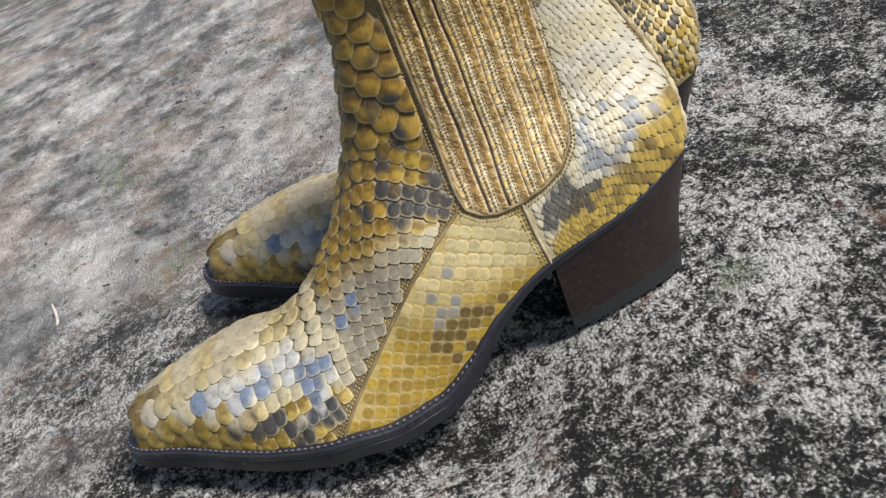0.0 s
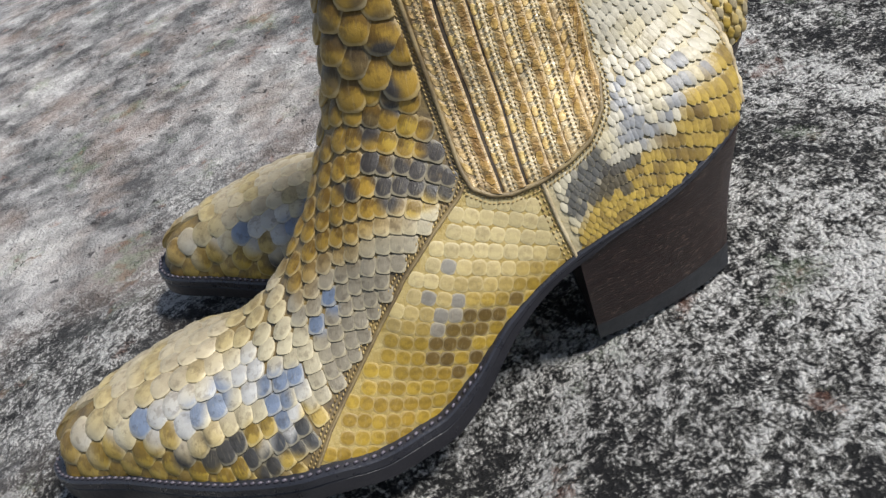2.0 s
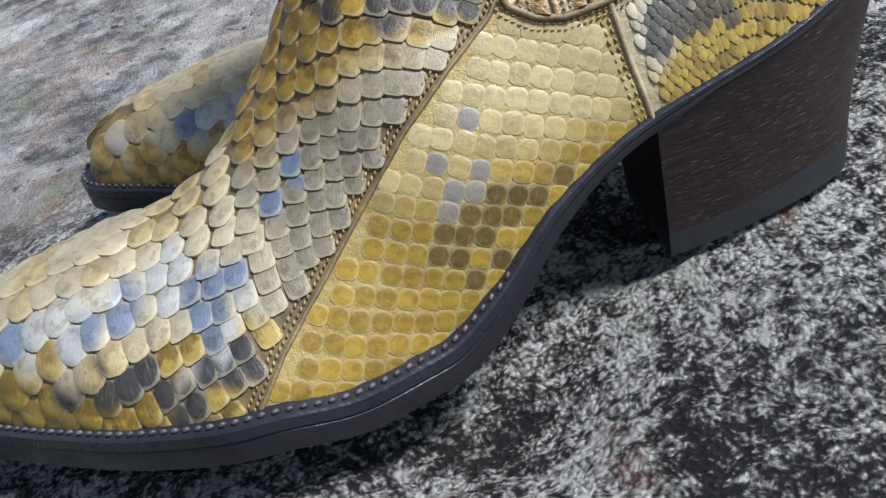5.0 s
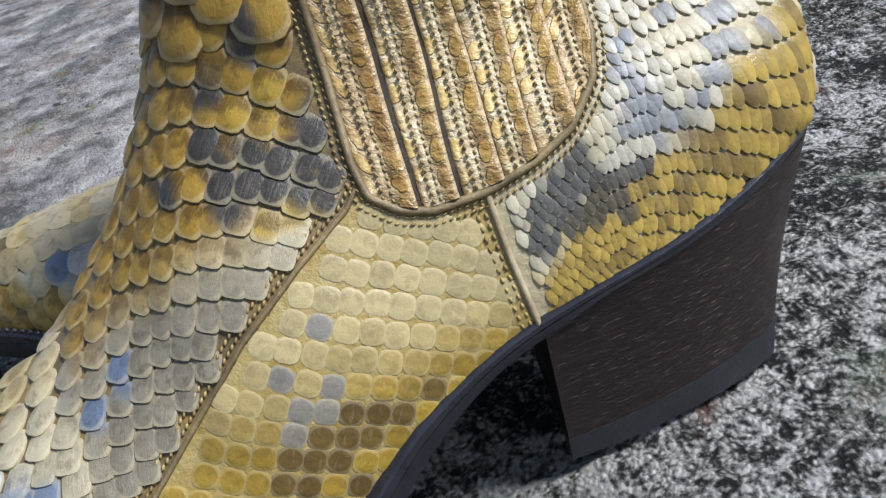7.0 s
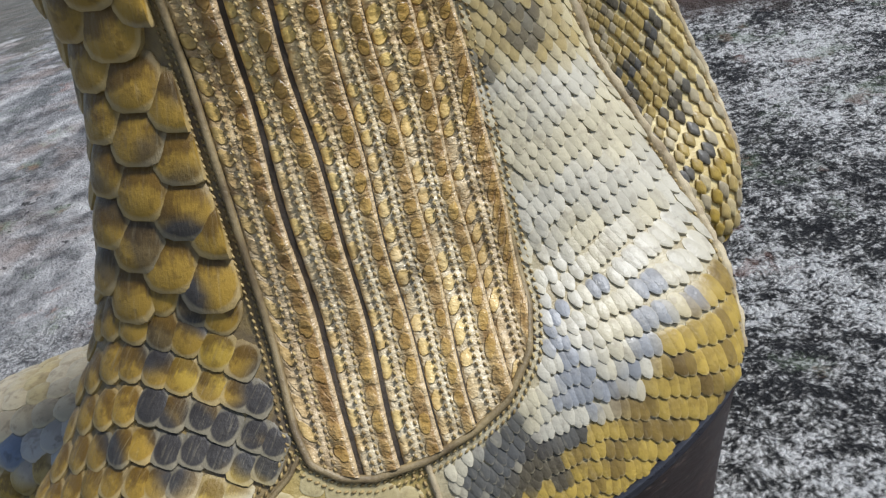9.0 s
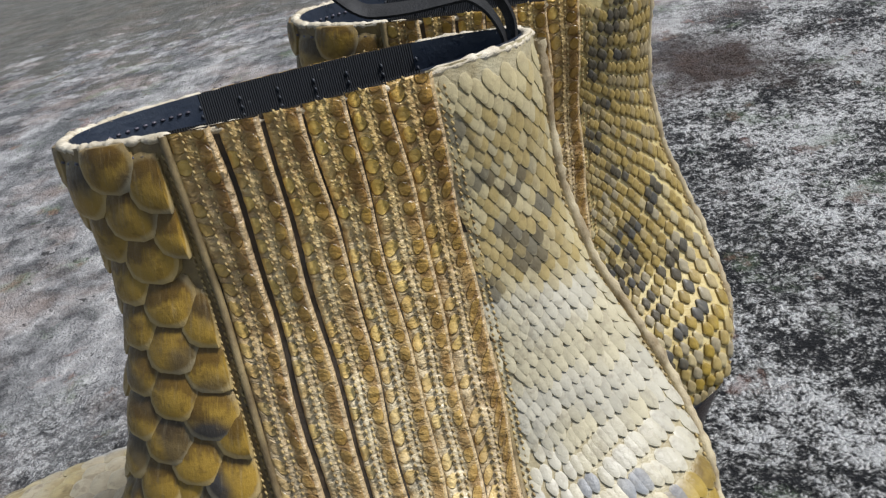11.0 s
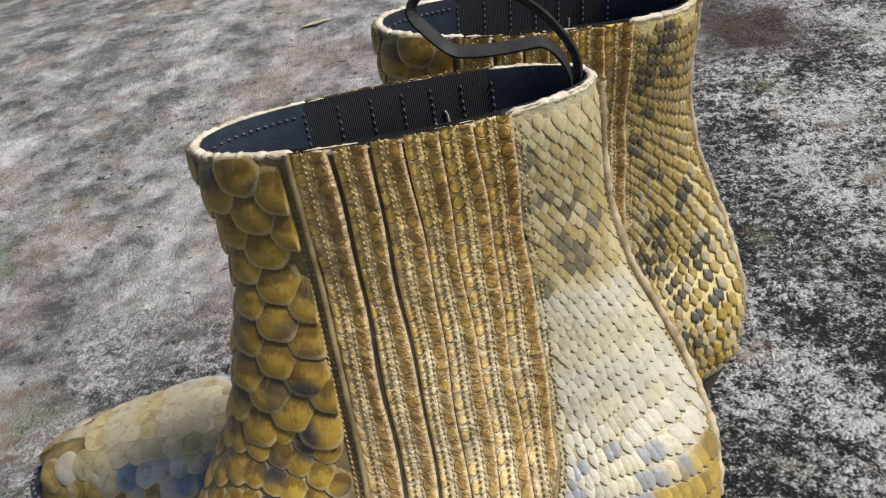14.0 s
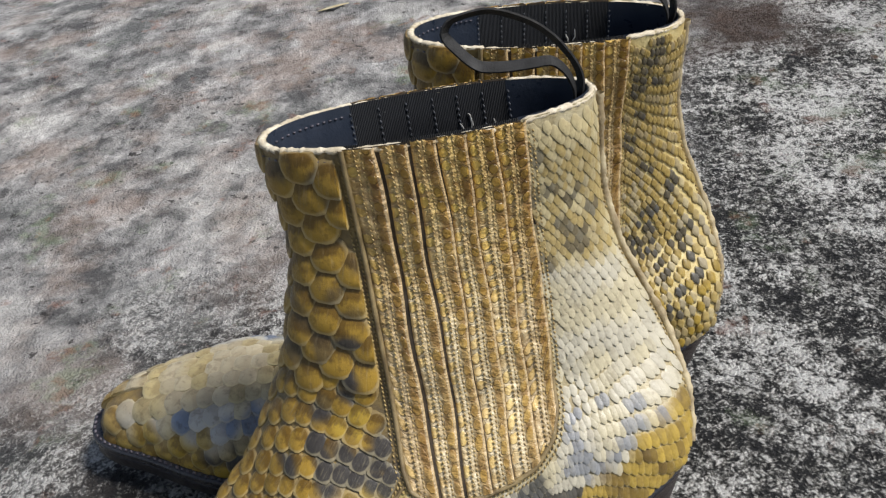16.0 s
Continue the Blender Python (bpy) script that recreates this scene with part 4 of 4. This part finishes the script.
def tube(name, places, normals, radius, mat, parent, mirror, sides=8, flat=1.0, closed=False, rough=0.0):
    t = np.gradient(places, axis=0)
    t /= np.linalg.norm(t, axis=1)[:, None] + 1e-9
    b = np.cross(normals, t)
    rng = np.random.RandomState(3)
    verts, faces, m = [], [], len(places)
    for p, n, c in zip(places, normals, b):
        r = radius * (1 + rough * rng.uniform(-1, 1))
        for i in range(sides):
            a = 2 * math.pi * i / sides
            verts.append(p + n * math.sin(a) * r * flat + c * math.cos(a) * r)
    for i in range(m if closed else m - 1):
        for j in range(sides):
            q = (i * sides + j, i * sides + (j + 1) % sides, (i + 1) % m * sides + (j + 1) % sides, (i + 1) % m * sides + j)
            faces.append(q if mirror < 0 else q[::-1])
    return mesh_object(name, np.array(verts) * (0.001, 0.001 * mirror, 0.001), faces, mat, parent)


def shell(parent, mirror):
    """The four pattern pieces of the upper, and the lining inside."""
    nk, nw = 300, 180
    ks, ws = np.linspace(0, 1, nk), np.linspace(0, 2, nw)
    k, w = np.meshgrid(ks, ws, indexing="ij")
    p, _, _, n = tangents(k, w, mirror)
    mid = skin((k[1:, 1:] + k[:-1, :-1]) / 2, (w[1:, 1:] + w[:-1, :-1]) / 2)
    kind = piece(mid[..., 0], mid[..., 2])
    idx = np.arange(nk * nw).reshape(nk, nw)
    quads = np.stack([idx[:-1, :-1], idx[:-1, 1:], idx[1:, 1:], idx[1:, :-1]], -1)
    if mirror < 0:
        quads = quads[..., ::-1]
    near = (w[1:, 1:] + w[:-1, :-1]) / 2 < 1
    flat = p.reshape(-1, 3) * (0.001, 0.001 * mirror, 0.001)
    made = {}
    def cut(name, mask, mat, verts=flat, uvs=None):
        faces = quads[mask]
        used, inverse = np.unique(faces, return_inverse=True)
        return mesh_object(name, verts[used], inverse.reshape(faces.shape).tolist(), mat, parent, uvs=None if uvs is None else uvs[used])
    made["vamp"] = cut("vamp", kind == 0, HIDE_VAMP)
    for key, mask in (("", near), ("_far", ~near)):
        made["quarter" + key] = cut("quarter", (kind == 1) & mask, HIDE_QUARTER)
        made["counter" + key] = cut("counter", (kind == 2) & mask, HIDE_COUNTER if mirror > 0 else HIDE_NET)
        made["gore" + key] = cut("gore", (kind == 3) & mask, GORE_SLIT_SHADE)
    inner = ((p - n * 2.6).reshape(-1, 3)) * (0.001, 0.001 * mirror, 0.001)
    high = mid[..., 2] > 60
    uv = np.stack([p[..., 0].ravel() * 0.06, p[..., 2].ravel() * 0.012], -1)
    made["lining"] = cut("lining", (kind != 3) & high, LINING, inner, uv)
    made["elastic"] = cut("elastic_lining", (kind == 3) & high, ELASTIC, inner, uv)
    return made


def pleat_grid():
    """k, u, height and pattern place of each pleat's points."""
    out = []
    rng = np.random.RandomState(12)
    spread = np.array([0.075, 0.11, 0.16, 0.26, 0.34, 0.42, 0.52, 0.60, 0.68, 0.78, 0.88, 0.96, 1.03, 1.03])
    h = np.array([-0.4, 0.0, 0.55, 0.8, 0.5, 0.95, 1.0, 0.7, 1.2, 1.6, 2.0, 2.1, 1.75, 0.1])
    nv = 110
    for x0, x1, gap in zip(PLEATS, PLEATS[1:], (0.02, 0.13, 0.11, 0.045, 0.03, 0.03)):
        g = spread + (gap - 0.075) * np.clip(1 - (spread - 0.075) / 0.25, 0, 1)
        v = np.linspace(0, 1, nv)
        sway0, sway1 = (0.4 * np.sin(v * 9 + b) + 0.25 * np.sin(v * 21 + b * 2) for b in (x0, x1))
        x = (x0 + sway0)[:, None] * (1 - g[None, :]) + (x1 + sway1)[:, None] * g[None, :]
        low, top = gore_floor(np.clip(x, -28, 30)) + 1.0, 211.5 + 0.02 * x
        z = low + (top - low) * v[:, None]
        k, u, _ = locate(x.ravel(), z.ravel())
        lump = np.array([[noise.noise(Vector((a * 0.42, b * 0.42, x0))) + 0.6 * noise.noise(Vector((a * 0.9, b * 0.8, 7 + x0))) for a, b in zip(ra, rb)] for ra, rb in zip(x, z)])
        high = h[None, :] + 0.42 * lump * np.clip(h[None, :] + 0.4, 0, 1)
        out.append((k.reshape(x.shape), u.reshape(x.shape), high, g, v))
    return out


PLEAT_GRID = pleat_grid()


def pleats(parent, mirror, far):
    for (k, u, high, g, v), tone in zip(PLEAT_GRID, (0.6, 0.2, 0.05, 0.0, 0.12, 0.45)):
        w = 2 - u if far else u
        p, _, _, n = tangents(k, w, mirror)
        q = p + n * high[..., None]
        nv, ng = k.shape
        idx = np.arange(nv * ng).reshape(nv, ng)
        faces = np.stack([idx[:-1, :-1], idx[:-1, 1:], idx[1:, 1:], idx[1:, :-1]], -1).reshape(-1, 4)
        if (mirror < 0) != far:
            faces = faces[:, ::-1]
        uv = np.stack(np.meshgrid(v, g, indexing="ij")[::-1], -1).reshape(-1, 2)
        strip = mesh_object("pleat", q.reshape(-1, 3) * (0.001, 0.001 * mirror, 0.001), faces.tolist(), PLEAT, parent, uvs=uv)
        shade = strip.data.attributes.new("tone", "FLOAT", "POINT")
        shade.data.foreach_set("value", np.full(nv * ng, tone, np.float32))
        for col in (5, 7):
            line, nn = q[:, col], n[:, col]
            s = np.r_[0, np.cumsum(np.linalg.norm(np.diff(line, axis=0), axis=1))]
            t = np.arange(1, s[-1], 1.75)
            places = np.stack([np.interp(t, s, line[:, a]) for a in range(3)], -1)
            normals = np.stack([np.interp(t, s, nn[:, a]) for a in range(3)], -1)
            stitches("stitching", places, normals, THREAD, strip, mirror, 1.35, 0.33, 0.3, 0.35)


def seams(parent, made, mirror, far):
    side = 1 if far else -1
    key = "_far" if far else ""
    # front seam: a turned edge with two rows of stitches on the vamp
    p, n = on_skin(SEAM, side, mirror, 1.2)
    tube("seam_edge", p + n * 0.2, n, 0.65, PIPING, made["vamp"], mirror)
    for d in (1.4, 3.0):
        p, n = on_skin(shifted(SEAM, d), side, mirror, 1.6)
        stitches("stitching", p, n, THREAD, made["vamp"], mirror, 1.7, 0.36, 0.45, 0.45)
    # the gore's outline: rolled edge inside, two rows of stitches outside
    p, n = on_skin(GORE[:-1], side, mirror, 1.2)
    tube("gore_piping", p + n * 0.6, n, 1.0, PIPING, made["gore" + key], mirror)
    for d in (-1.3, -2.8):
        p, n = on_skin(shifted(GORE, d), side, mirror, 1.7)
        keep = p[:, 2] < 207
        stitches("stitching", p[keep], n[keep], THREAD, made["gore" + key], mirror, 1.5, 0.32, 0.5, 0.4)
    p, n = on_skin(BACK_SEAM, side, mirror, 1.0)
    tube("seam_edge", p + n * 0.3, n, 0.8, EDGE, made["quarter" + key], mirror)
    for d in (-1.8, -3.6):
        p, n = on_skin(shifted(BACK_SEAM, d), side, mirror, 2.3)
        stitches("stitching", p, n, THREAD, made["quarter" + key], mirror, 1.8, 0.42, 0.3, 0.15)
    # a row under the front rim
    p, n = on_skin([(-56, 206.5), (-32, 206.5)], side, mirror, 2.4)
    stitches("stitching", p, n, DARK_THREAD, made["vamp"], mirror, 1.7, 0.4, 0.4)


def back_strip(parent, made, mirror):
    k = np.linspace(K_HEEL + 0.01, 0.995, 90)
    p, _, _, n = tangents(k, np.full(90, 0.0005), mirror)
    n = n * (1, 0, 1)
    n /= np.linalg.norm(n, axis=1)[:, None]
    tube("back_seam_piping", p + n * 1.3, n, 1.55, EDGE, made["counter"], mirror, rough=0.32)
    for w in (0.05, -0.05):
        kk = np.linspace(K_HEEL + 0.01, 0.99, 62)
        p, _, _, n = tangents(kk, np.full(62, w), mirror)
        stitches("stitching", p, n, THREAD, made["counter"], mirror, 1.7, 0.42, 0.5, 0.3)


def rim(parent, made, mirror):
    """The cut and folded edge round the opening."""
    w = np.linspace(0, 2, 321)[:-1]
    p, _, _, n = tangents(np.full(320, 0.9985), w, mirror)
    x = p[:, 0]
    low = np.where((x > -28) & (x < 30), -0.9, 0.0)
    p = p - n * 1.0 + np.stack([0 * x, 0 * x, low + 0.14 * np.sin(np.arange(320) * 0.9) + 0.2 * np.sin(np.arange(320) * 0.23)], -1)
    tube("rim_binding", p, n, 0.95, RIM_EDGE, parent, mirror, flat=1.4, closed=True, rough=0.28)


def inner_stitching(made, mirror):
    """Rows of stitches that hold the elastic, a row under the lining's edge, and a few loose threads."""
    for side in (-1, 1):
        for x in PLEATS:
            p, n = on_skin([(x, 140), (x, 208)], side, mirror, 2.3)
            stitches("stitching", p - n * 2.6, -n, LINING_THREAD, made["elastic"], mirror, 1.5, 0.32, 0.25, 0.2)
        p, n = on_skin([(-56, 206), (-31, 206.5)], side, mirror, 2.2)
        stitches("stitching", p - n * 2.6, -n, DARK_THREAD, made["lining"], mirror, 1.4, 0.35, 0.3)
    luck = random.Random(31)
    for _ in range(5 if mirror > 0 else 2):
        x, z = luck.uniform(12, 30), luck.uniform(190, 206)
        p, n = on_skin([(x, z), (x + luck.uniform(-2, 2), z + luck.uniform(1, 4)), (x + luck.uniform(-2, 2), z + 5)], mirror, mirror)
        if len(p) == 3:
            tube("loose_thread", p - n * 3.0, -n, 0.22, PALE_THREAD, made["elastic"], mirror, 5)


def feather(n=150, sway=1.0):
    """The line where the upper meets the sole: from the heel's back along one side to the toe and back on the other."""
    ks = np.linspace(0.0, K_HEEL, n)
    near, far = skin(ks, 0.0 * ks, sway), skin(ks, 0.0 * ks + 2, sway)
    return np.concatenate([near[::-1], far[1:]])


def outward(line):
    t = np.gradient(line[:, :2], axis=0)
    t /= np.linalg.norm(t, axis=1)[:, None] + 1e-9
    o = np.stack([-t[:, 1], t[:, 0], 0 * t[:, 0]], -1)
    for _ in range(3):
        o[1:-1] = (o[:-2] + 2 * o[1:-1] + o[2:]) / 4
    return o / (np.linalg.norm(o, axis=1)[:, None] + 1e-9)


def band(name, rings, mat, parent, mirror, close=None):
    """A band round the sole from rings of points, closed across its last ring."""
    n = len(rings[0])
    verts = np.concatenate(rings) * (0.001, 0.001 * mirror, 0.001)
    faces = []
    for a in range(len(rings) - 1):
        faces += [(a * n + i, a * n + i + 1, (a + 1) * n + i + 1, (a + 1) * n + i) for i in range(n - 1)]
    base = (len(rings) - 1) * n
    faces += [(base + i, base + i + 1, base + n - 2 - i, base + n - 1 - i) for i in range(n // 2)]
    if mirror > 0:
        faces = [f[::-1] for f in faces]
    ob = mesh_object(name, verts, faces, mat, parent)
    ob.data.set_sharp_from_angle(angle=radians(32))
    return ob


def sole(parent, mirror):
    line = feather(150, mirror)
    out, x = outward(line), line[:, 0]
    up = np.array((0, 0, 1.0))
    wide = 1.2 + 3.6 * (1 - step(-62, -18, x))
    deep = 4.0 + 6.6 * (1 - step(-60, -5, x)) - 1.6 * step(5, 20, x)
    deep = deep - 2.2 * step(60, 82, x)
    def ring(grow, z):
        return line + out * np.asarray(grow, float).reshape(-1, 1) + up * np.asarray(z, float).reshape(-1, 1)
    one = np.ones(len(x))
    welt = band("welt", [ring(-2.5 * one, 1.4 * one), ring(wide * 0.55, 1.1 * one), ring(wide - 0.5, 0.7 * one), ring(wide, 0.0 * one), ring(wide, -deep * 0.3), ring(wide - 0.9, -deep * 0.36)], WELT_BLACK, parent, mirror)
    band("outsole", [ring(wide - 1.4, -deep * 0.3), ring(wide - 0.3, -deep * 0.40), ring(wide - 0.15, -deep * 0.88), ring(wide - 0.3, -deep * 0.96), ring(wide - 1.0, -deep)], SOLE_BLACK, parent, mirror)
    # the welt's stitches
    row = ring(wide * 0.62, 1.15 * one)[(x < -46)]
    row = densify(row, 3.5)
    stitches("welt_stitch", row, np.tile(up, (len(row), 1)), DARK_THREAD, welt, mirror, 2.7, 0.75, 0.35, 0.35)


def heel(parent, mirror):
    """The stacked heel: its top follows the seat, its foot is smaller and more pointed."""
    line = feather(150, mirror)
    near_top = line[:150][line[:150, 0] >= 1.0]
    far_top = line[150:][line[150:, 0] >= 1.0]
    ring0 = np.concatenate([near_top[::-1], far_top[::-1]])
    sign = np.concatenate([-np.ones(len(near_top)), np.ones(len(far_top))])
    t = np.clip((ring0[:, 0] - 1.0) / 80.0, 0, 1)
    tt = t * 0.995
    foot = np.stack([1 + 65 * tt, mirror * 4 + sign * 22 * np.clip(1 - tt**1.6, 0, 1) ** 0.75, 0 * t], -1)
    ring_top = ring0 + np.array((0, 0, -3.0))
    def level(f):
        r = ring_top * (1 - f) + foot * f
        r[:, 0] -= 2.2 * math.sin(math.pi * f) * t
        return r
    cutf = 0.83
    def block(name, f0, f1, n, mat, grow):
        rings = [level(f) for f in np.linspace(f0, f1, n)]
        m = len(ring0)
        cx = np.array((30, mirror * 3, 0))
        rings = [cx * (1, 1, 0) + (r - cx) * np.array((grow, grow, 1)) for r in rings]
        verts = np.concatenate(rings) * (0.001, 0.001 * mirror, 0.001)
        faces = []
        for a in range(n - 1):
            faces += [(a * m + i, a * m + (i + 1) % m, (a + 1) * m + (i + 1) % m, (a + 1) * m + i) for i in range(m)]
        faces += [tuple(range(m))[::-1], tuple((n - 1) * m + i for i in range(m))]
        if mirror > 0:
            faces = [f[::-1] for f in faces]
        ob = mesh_object(name, verts, faces, mat, parent)
        ob.data.set_sharp_from_angle(angle=radians(40))
        return ob
    block("heel", 0.0, cutf, 9, HEEL_LEATHER, 1.0)
    block("heel_lift", cutf, 1.0, 3, RUBBER, 1.006)


def pull_loop(parent, mirror):
    """A folded ribbon sewn inside the back of the rim."""
    path = np.array([(51, 203), (53, 213), (47.5, 225), (36, 235.5), (22, 240.5), (13, 239.5), (9.5, 235.5), (12.5, 230.5), (21, 223), (32, 222), (42, 222), (48, 217), (50.5, 209), (49, 201)], float)
    s = np.r_[0, np.cumsum(np.linalg.norm(np.diff(path, axis=0), axis=1))]
    t = np.linspace(0, s[-1], 80)
    xz = np.stack([glide(s, path[:, 0], t), glide(s, path[:, 1], t)], -1)
    d = np.gradient(xz, axis=0)
    d /= np.linalg.norm(d, axis=1)[:, None]
    nrm = np.stack([-d[:, 1], d[:, 0]], -1)
    f = t / t[-1]
    mid_y = 29 + 2.5 * np.sin(f * math.pi * 2)
    twist = 0.25 + 0.35 * np.sin(f * math.pi)
    verts, faces = [], []
    for (x, z), (nx, nz), y, tw in zip(xz, nrm, mid_y, twist):
        across = Vector((nx * math.sin(tw), math.cos(tw), nz * math.sin(tw)))
        thin = Vector((nx * math.cos(tw), -math.sin(tw), nz * math.cos(tw)))
        c = Vector((x, y, z))
        for a, b in ((-2.3, 0.35), (2.3, 0.35), (2.3, -0.35), (-2.3, -0.35)):
            verts.append(c + across * a + thin * b)
    for i in range(79):
        faces += [(i * 4 + j, i * 4 + (j + 1) % 4, (i + 1) * 4 + (j + 1) % 4, (i + 1) * 4 + j) for j in range(4)]
    ob = mesh_object("pull_loop", np.array(verts) * 0.001 * (1, 1, 1), faces, RIBBON, parent, smooth=False)
    return tagged(ob, "black woven ribbon pull loop")


def boot(mirror, m, label, singles, size=1.0):
    root = new("boot")
    made = shell(root, mirror)
    sole(root, mirror)
    heel(root, mirror)
    for far in (False, True):
        pleats(made["gore_far" if far else "gore"], mirror, far)
        seams(root, made, mirror, far)
    back_strip(root, made, mirror)
    rim(root, made, mirror)
    inner_stitching(made, mirror)
    pull_loop(root, mirror)
    seen = (lambda row: row[1] < 1.35) if mirror > 0 else (lambda row: row[1] > 0.8)
    VAMP_BIG.build(made["vamp"], mirror, singles[0], seen)
    VAMP_SMALL.build(made["vamp"], mirror, singles[1], seen)
    for scales, key, most in ((QUARTER_PADS, "quarter", singles[2]), (COUNTER_LEAVES, "counter", singles[3])):
        for far in (False, True):
            net = mirror < 0 and key == "counter"
            half = Scales("lozenge" if net else scales.kind, net_dye if net else scales.dye, 1.0 if net else scales.own, 0.12 if net else scales.dome)
            share = 0.80 if net else 1.0
            half.rows = [(r[0], r[1], r[2] * share, r[3] * share, *r[4:]) for r in (COUNTER_NET if net else scales).rows if (r[1] > 1) == far]
            half.build(made[key + ("_far" if far else "")], mirror, most if far == (mirror < 0) else 0)
    tagged(made["elastic"], "ribbed black elastic lining")
    root.matrix_world = m @ Matrix.Scale(size, 4)
    return tagged(root, label, "boot", "pair of boots")


# ---- rock ----
def ground_height(x, y):
    """Metres. A gently rising slab with a hollow under the arch and a low swell by the toes."""
    def swell(cx, cy, r, h):
        return h * np.exp(-(((x - cx) ** 2 + (y - cy) ** 2) / r**2))
    z = -0.006 + 0.075 * np.clip(y, -0.25, 0.9) + 0.05 * np.clip(y - 0.35, 0, 2) - 0.02 * np.clip(x - 0.05, 0, 1.5)
    return z + swell(-0.06, -0.045, 0.04, -0.013) + swell(-0.215, 0.10, 0.07, 0.014) + swell(0.03, 0.005, 0.04, 0.004) + swell(0.11, 0.05, 0.05, 0.006)


def rock():
    n = 540
    g = np.linspace(-1, 1, n)
    g = np.sign(g) * (0.62 * np.abs(g) + 60 * np.clip(np.abs(g) - 0.72, 0, 1) ** 3.2 * 8)
    xs, ys = g - 0.03, g + 0.18
    gx, gy = np.meshgrid(xs, ys)
    z = ground_height(gx, gy)
    rough = np.array([[0.0022 * noise.noise(Vector((x * 28, y * 28, 0))) + 0.0016 * noise.noise(Vector((x * 85, y * 85, 3))) + 0.0016 * noise.noise(Vector((x * 190, y * 190, 6))) for x in xs] for y in ys])
    z = z + rough
    z = z + np.where(np.hypot(gx, gy) > 1.5, 0.06 * np.array([[noise.noise(Vector((x * 0.6, y * 0.6, 9))) for x in xs] for y in ys]) * step(1.5, 6, np.hypot(gx, gy)), 0)
    verts = np.stack([gx, gy, z], -1).reshape(-1, 3)
    idx = np.arange(n * n).reshape(n, n)
    faces = np.stack([idx[:-1, :-1], idx[:-1, 1:], idx[1:, 1:], idx[1:, :-1]], -1).reshape(-1, 4)
    ob = mesh_object("ground", verts, faces.tolist(), ROCK)
    return tagged(ob, "grey granite slab mottled with pale lichen and dark stains", "rock", kind="structure")


rock()


# ---- small things on the rock ----
LEAF_YELLOW = hide_material("yellow_leaf", (0.55, 0.45, 0.05), (0.40, 0.28, 0.04), 300, 0.6)
LEAF_PALE = hide_material("pale_leaf", (0.52, 0.47, 0.31), (0.38, 0.31, 0.17), 300, 0.6)
TWIG_PALE = hide_material("bleached_twig", (0.50, 0.46, 0.40), (0.30, 0.27, 0.22), 400, 0.8)


def fallen_leaf(x, y, long_, turn, label, mat=LEAF_YELLOW, wide=0.26):
    verts, faces, n = [], [], 9
    for i in range(n):
        f = i / (n - 1)
        half = wide * long_ * math.sin(math.pi * min(1, f * 0.96 + 0.02)) ** 0.8
        for s in (-1, 0, 1):
            verts.append((long_ * (f - 0.5), s * half, 0.3 * half * abs(s) + 0.05 * long_ * f * f))
    for i in range(n - 1):
        for j in range(2):
            faces.append((i * 3 + j, i * 3 + j + 1, i * 3 + j + 4, i * 3 + j + 3))
    ob = mesh_object("fallen_leaf", verts, faces, mat)
    ob.modifiers.new("thickness", "SOLIDIFY").thickness = 0.0006
    ob.matrix_world = pose(x, y, float(ground_height(x, y)) + 0.001, 0, 0, turn)
    return tagged(ob, label, "leaf", "fallen leaves")


fallen_leaf(0.121, 0.88, 0.018, 30, "small bright yellow fallen leaf on the rock")
fallen_leaf(-0.112, 0.80, 0.04, 15, "narrow pale straw-coloured fallen leaf on the rock", LEAF_PALE, 0.11)


def twig(x, y):
    root = []
    for i in range(9):
        f = i / 8
        r = 0.0016 * (1 - 0.5 * f)
        for j in range(6):
            a = j * math.pi / 3
            root.append((r * math.cos(a) + 0.0012 * math.sin(f * 4), 0.022 * (f - 0.5), 0.003 + 0.004 * f + r * math.sin(a)))
    faces = [(i * 6 + j, i * 6 + (j + 1) % 6, (i + 1) * 6 + (j + 1) % 6, (i + 1) * 6 + j) for i in range(8) for j in range(6)]
    faces += [tuple(range(6)), tuple(range(48, 54))[::-1]]
    ob = mesh_object("twig", root, faces, TWIG_PALE)
    ob.matrix_world = pose(x, y, float(ground_height(x, y)) - 0.001, 20, 0, 8)
    return tagged(ob, "short bleached bit of twig on the rock", "twig")


twig(-0.349, 0.190)

# ---- the pair of boots; their many single scales come last ----
boot(1, Matrix(), "ochre and cream python leather ankle boot with a stacked heel", (230, 60, 260, 290))
boot(-1, pose(0.0349, 0.0992, 0.0047, 6.35, 4.74, -2.38), "second ochre python leather ankle boot, toe slightly raised on the rock", (150, 0, 0, 120), 0.986)
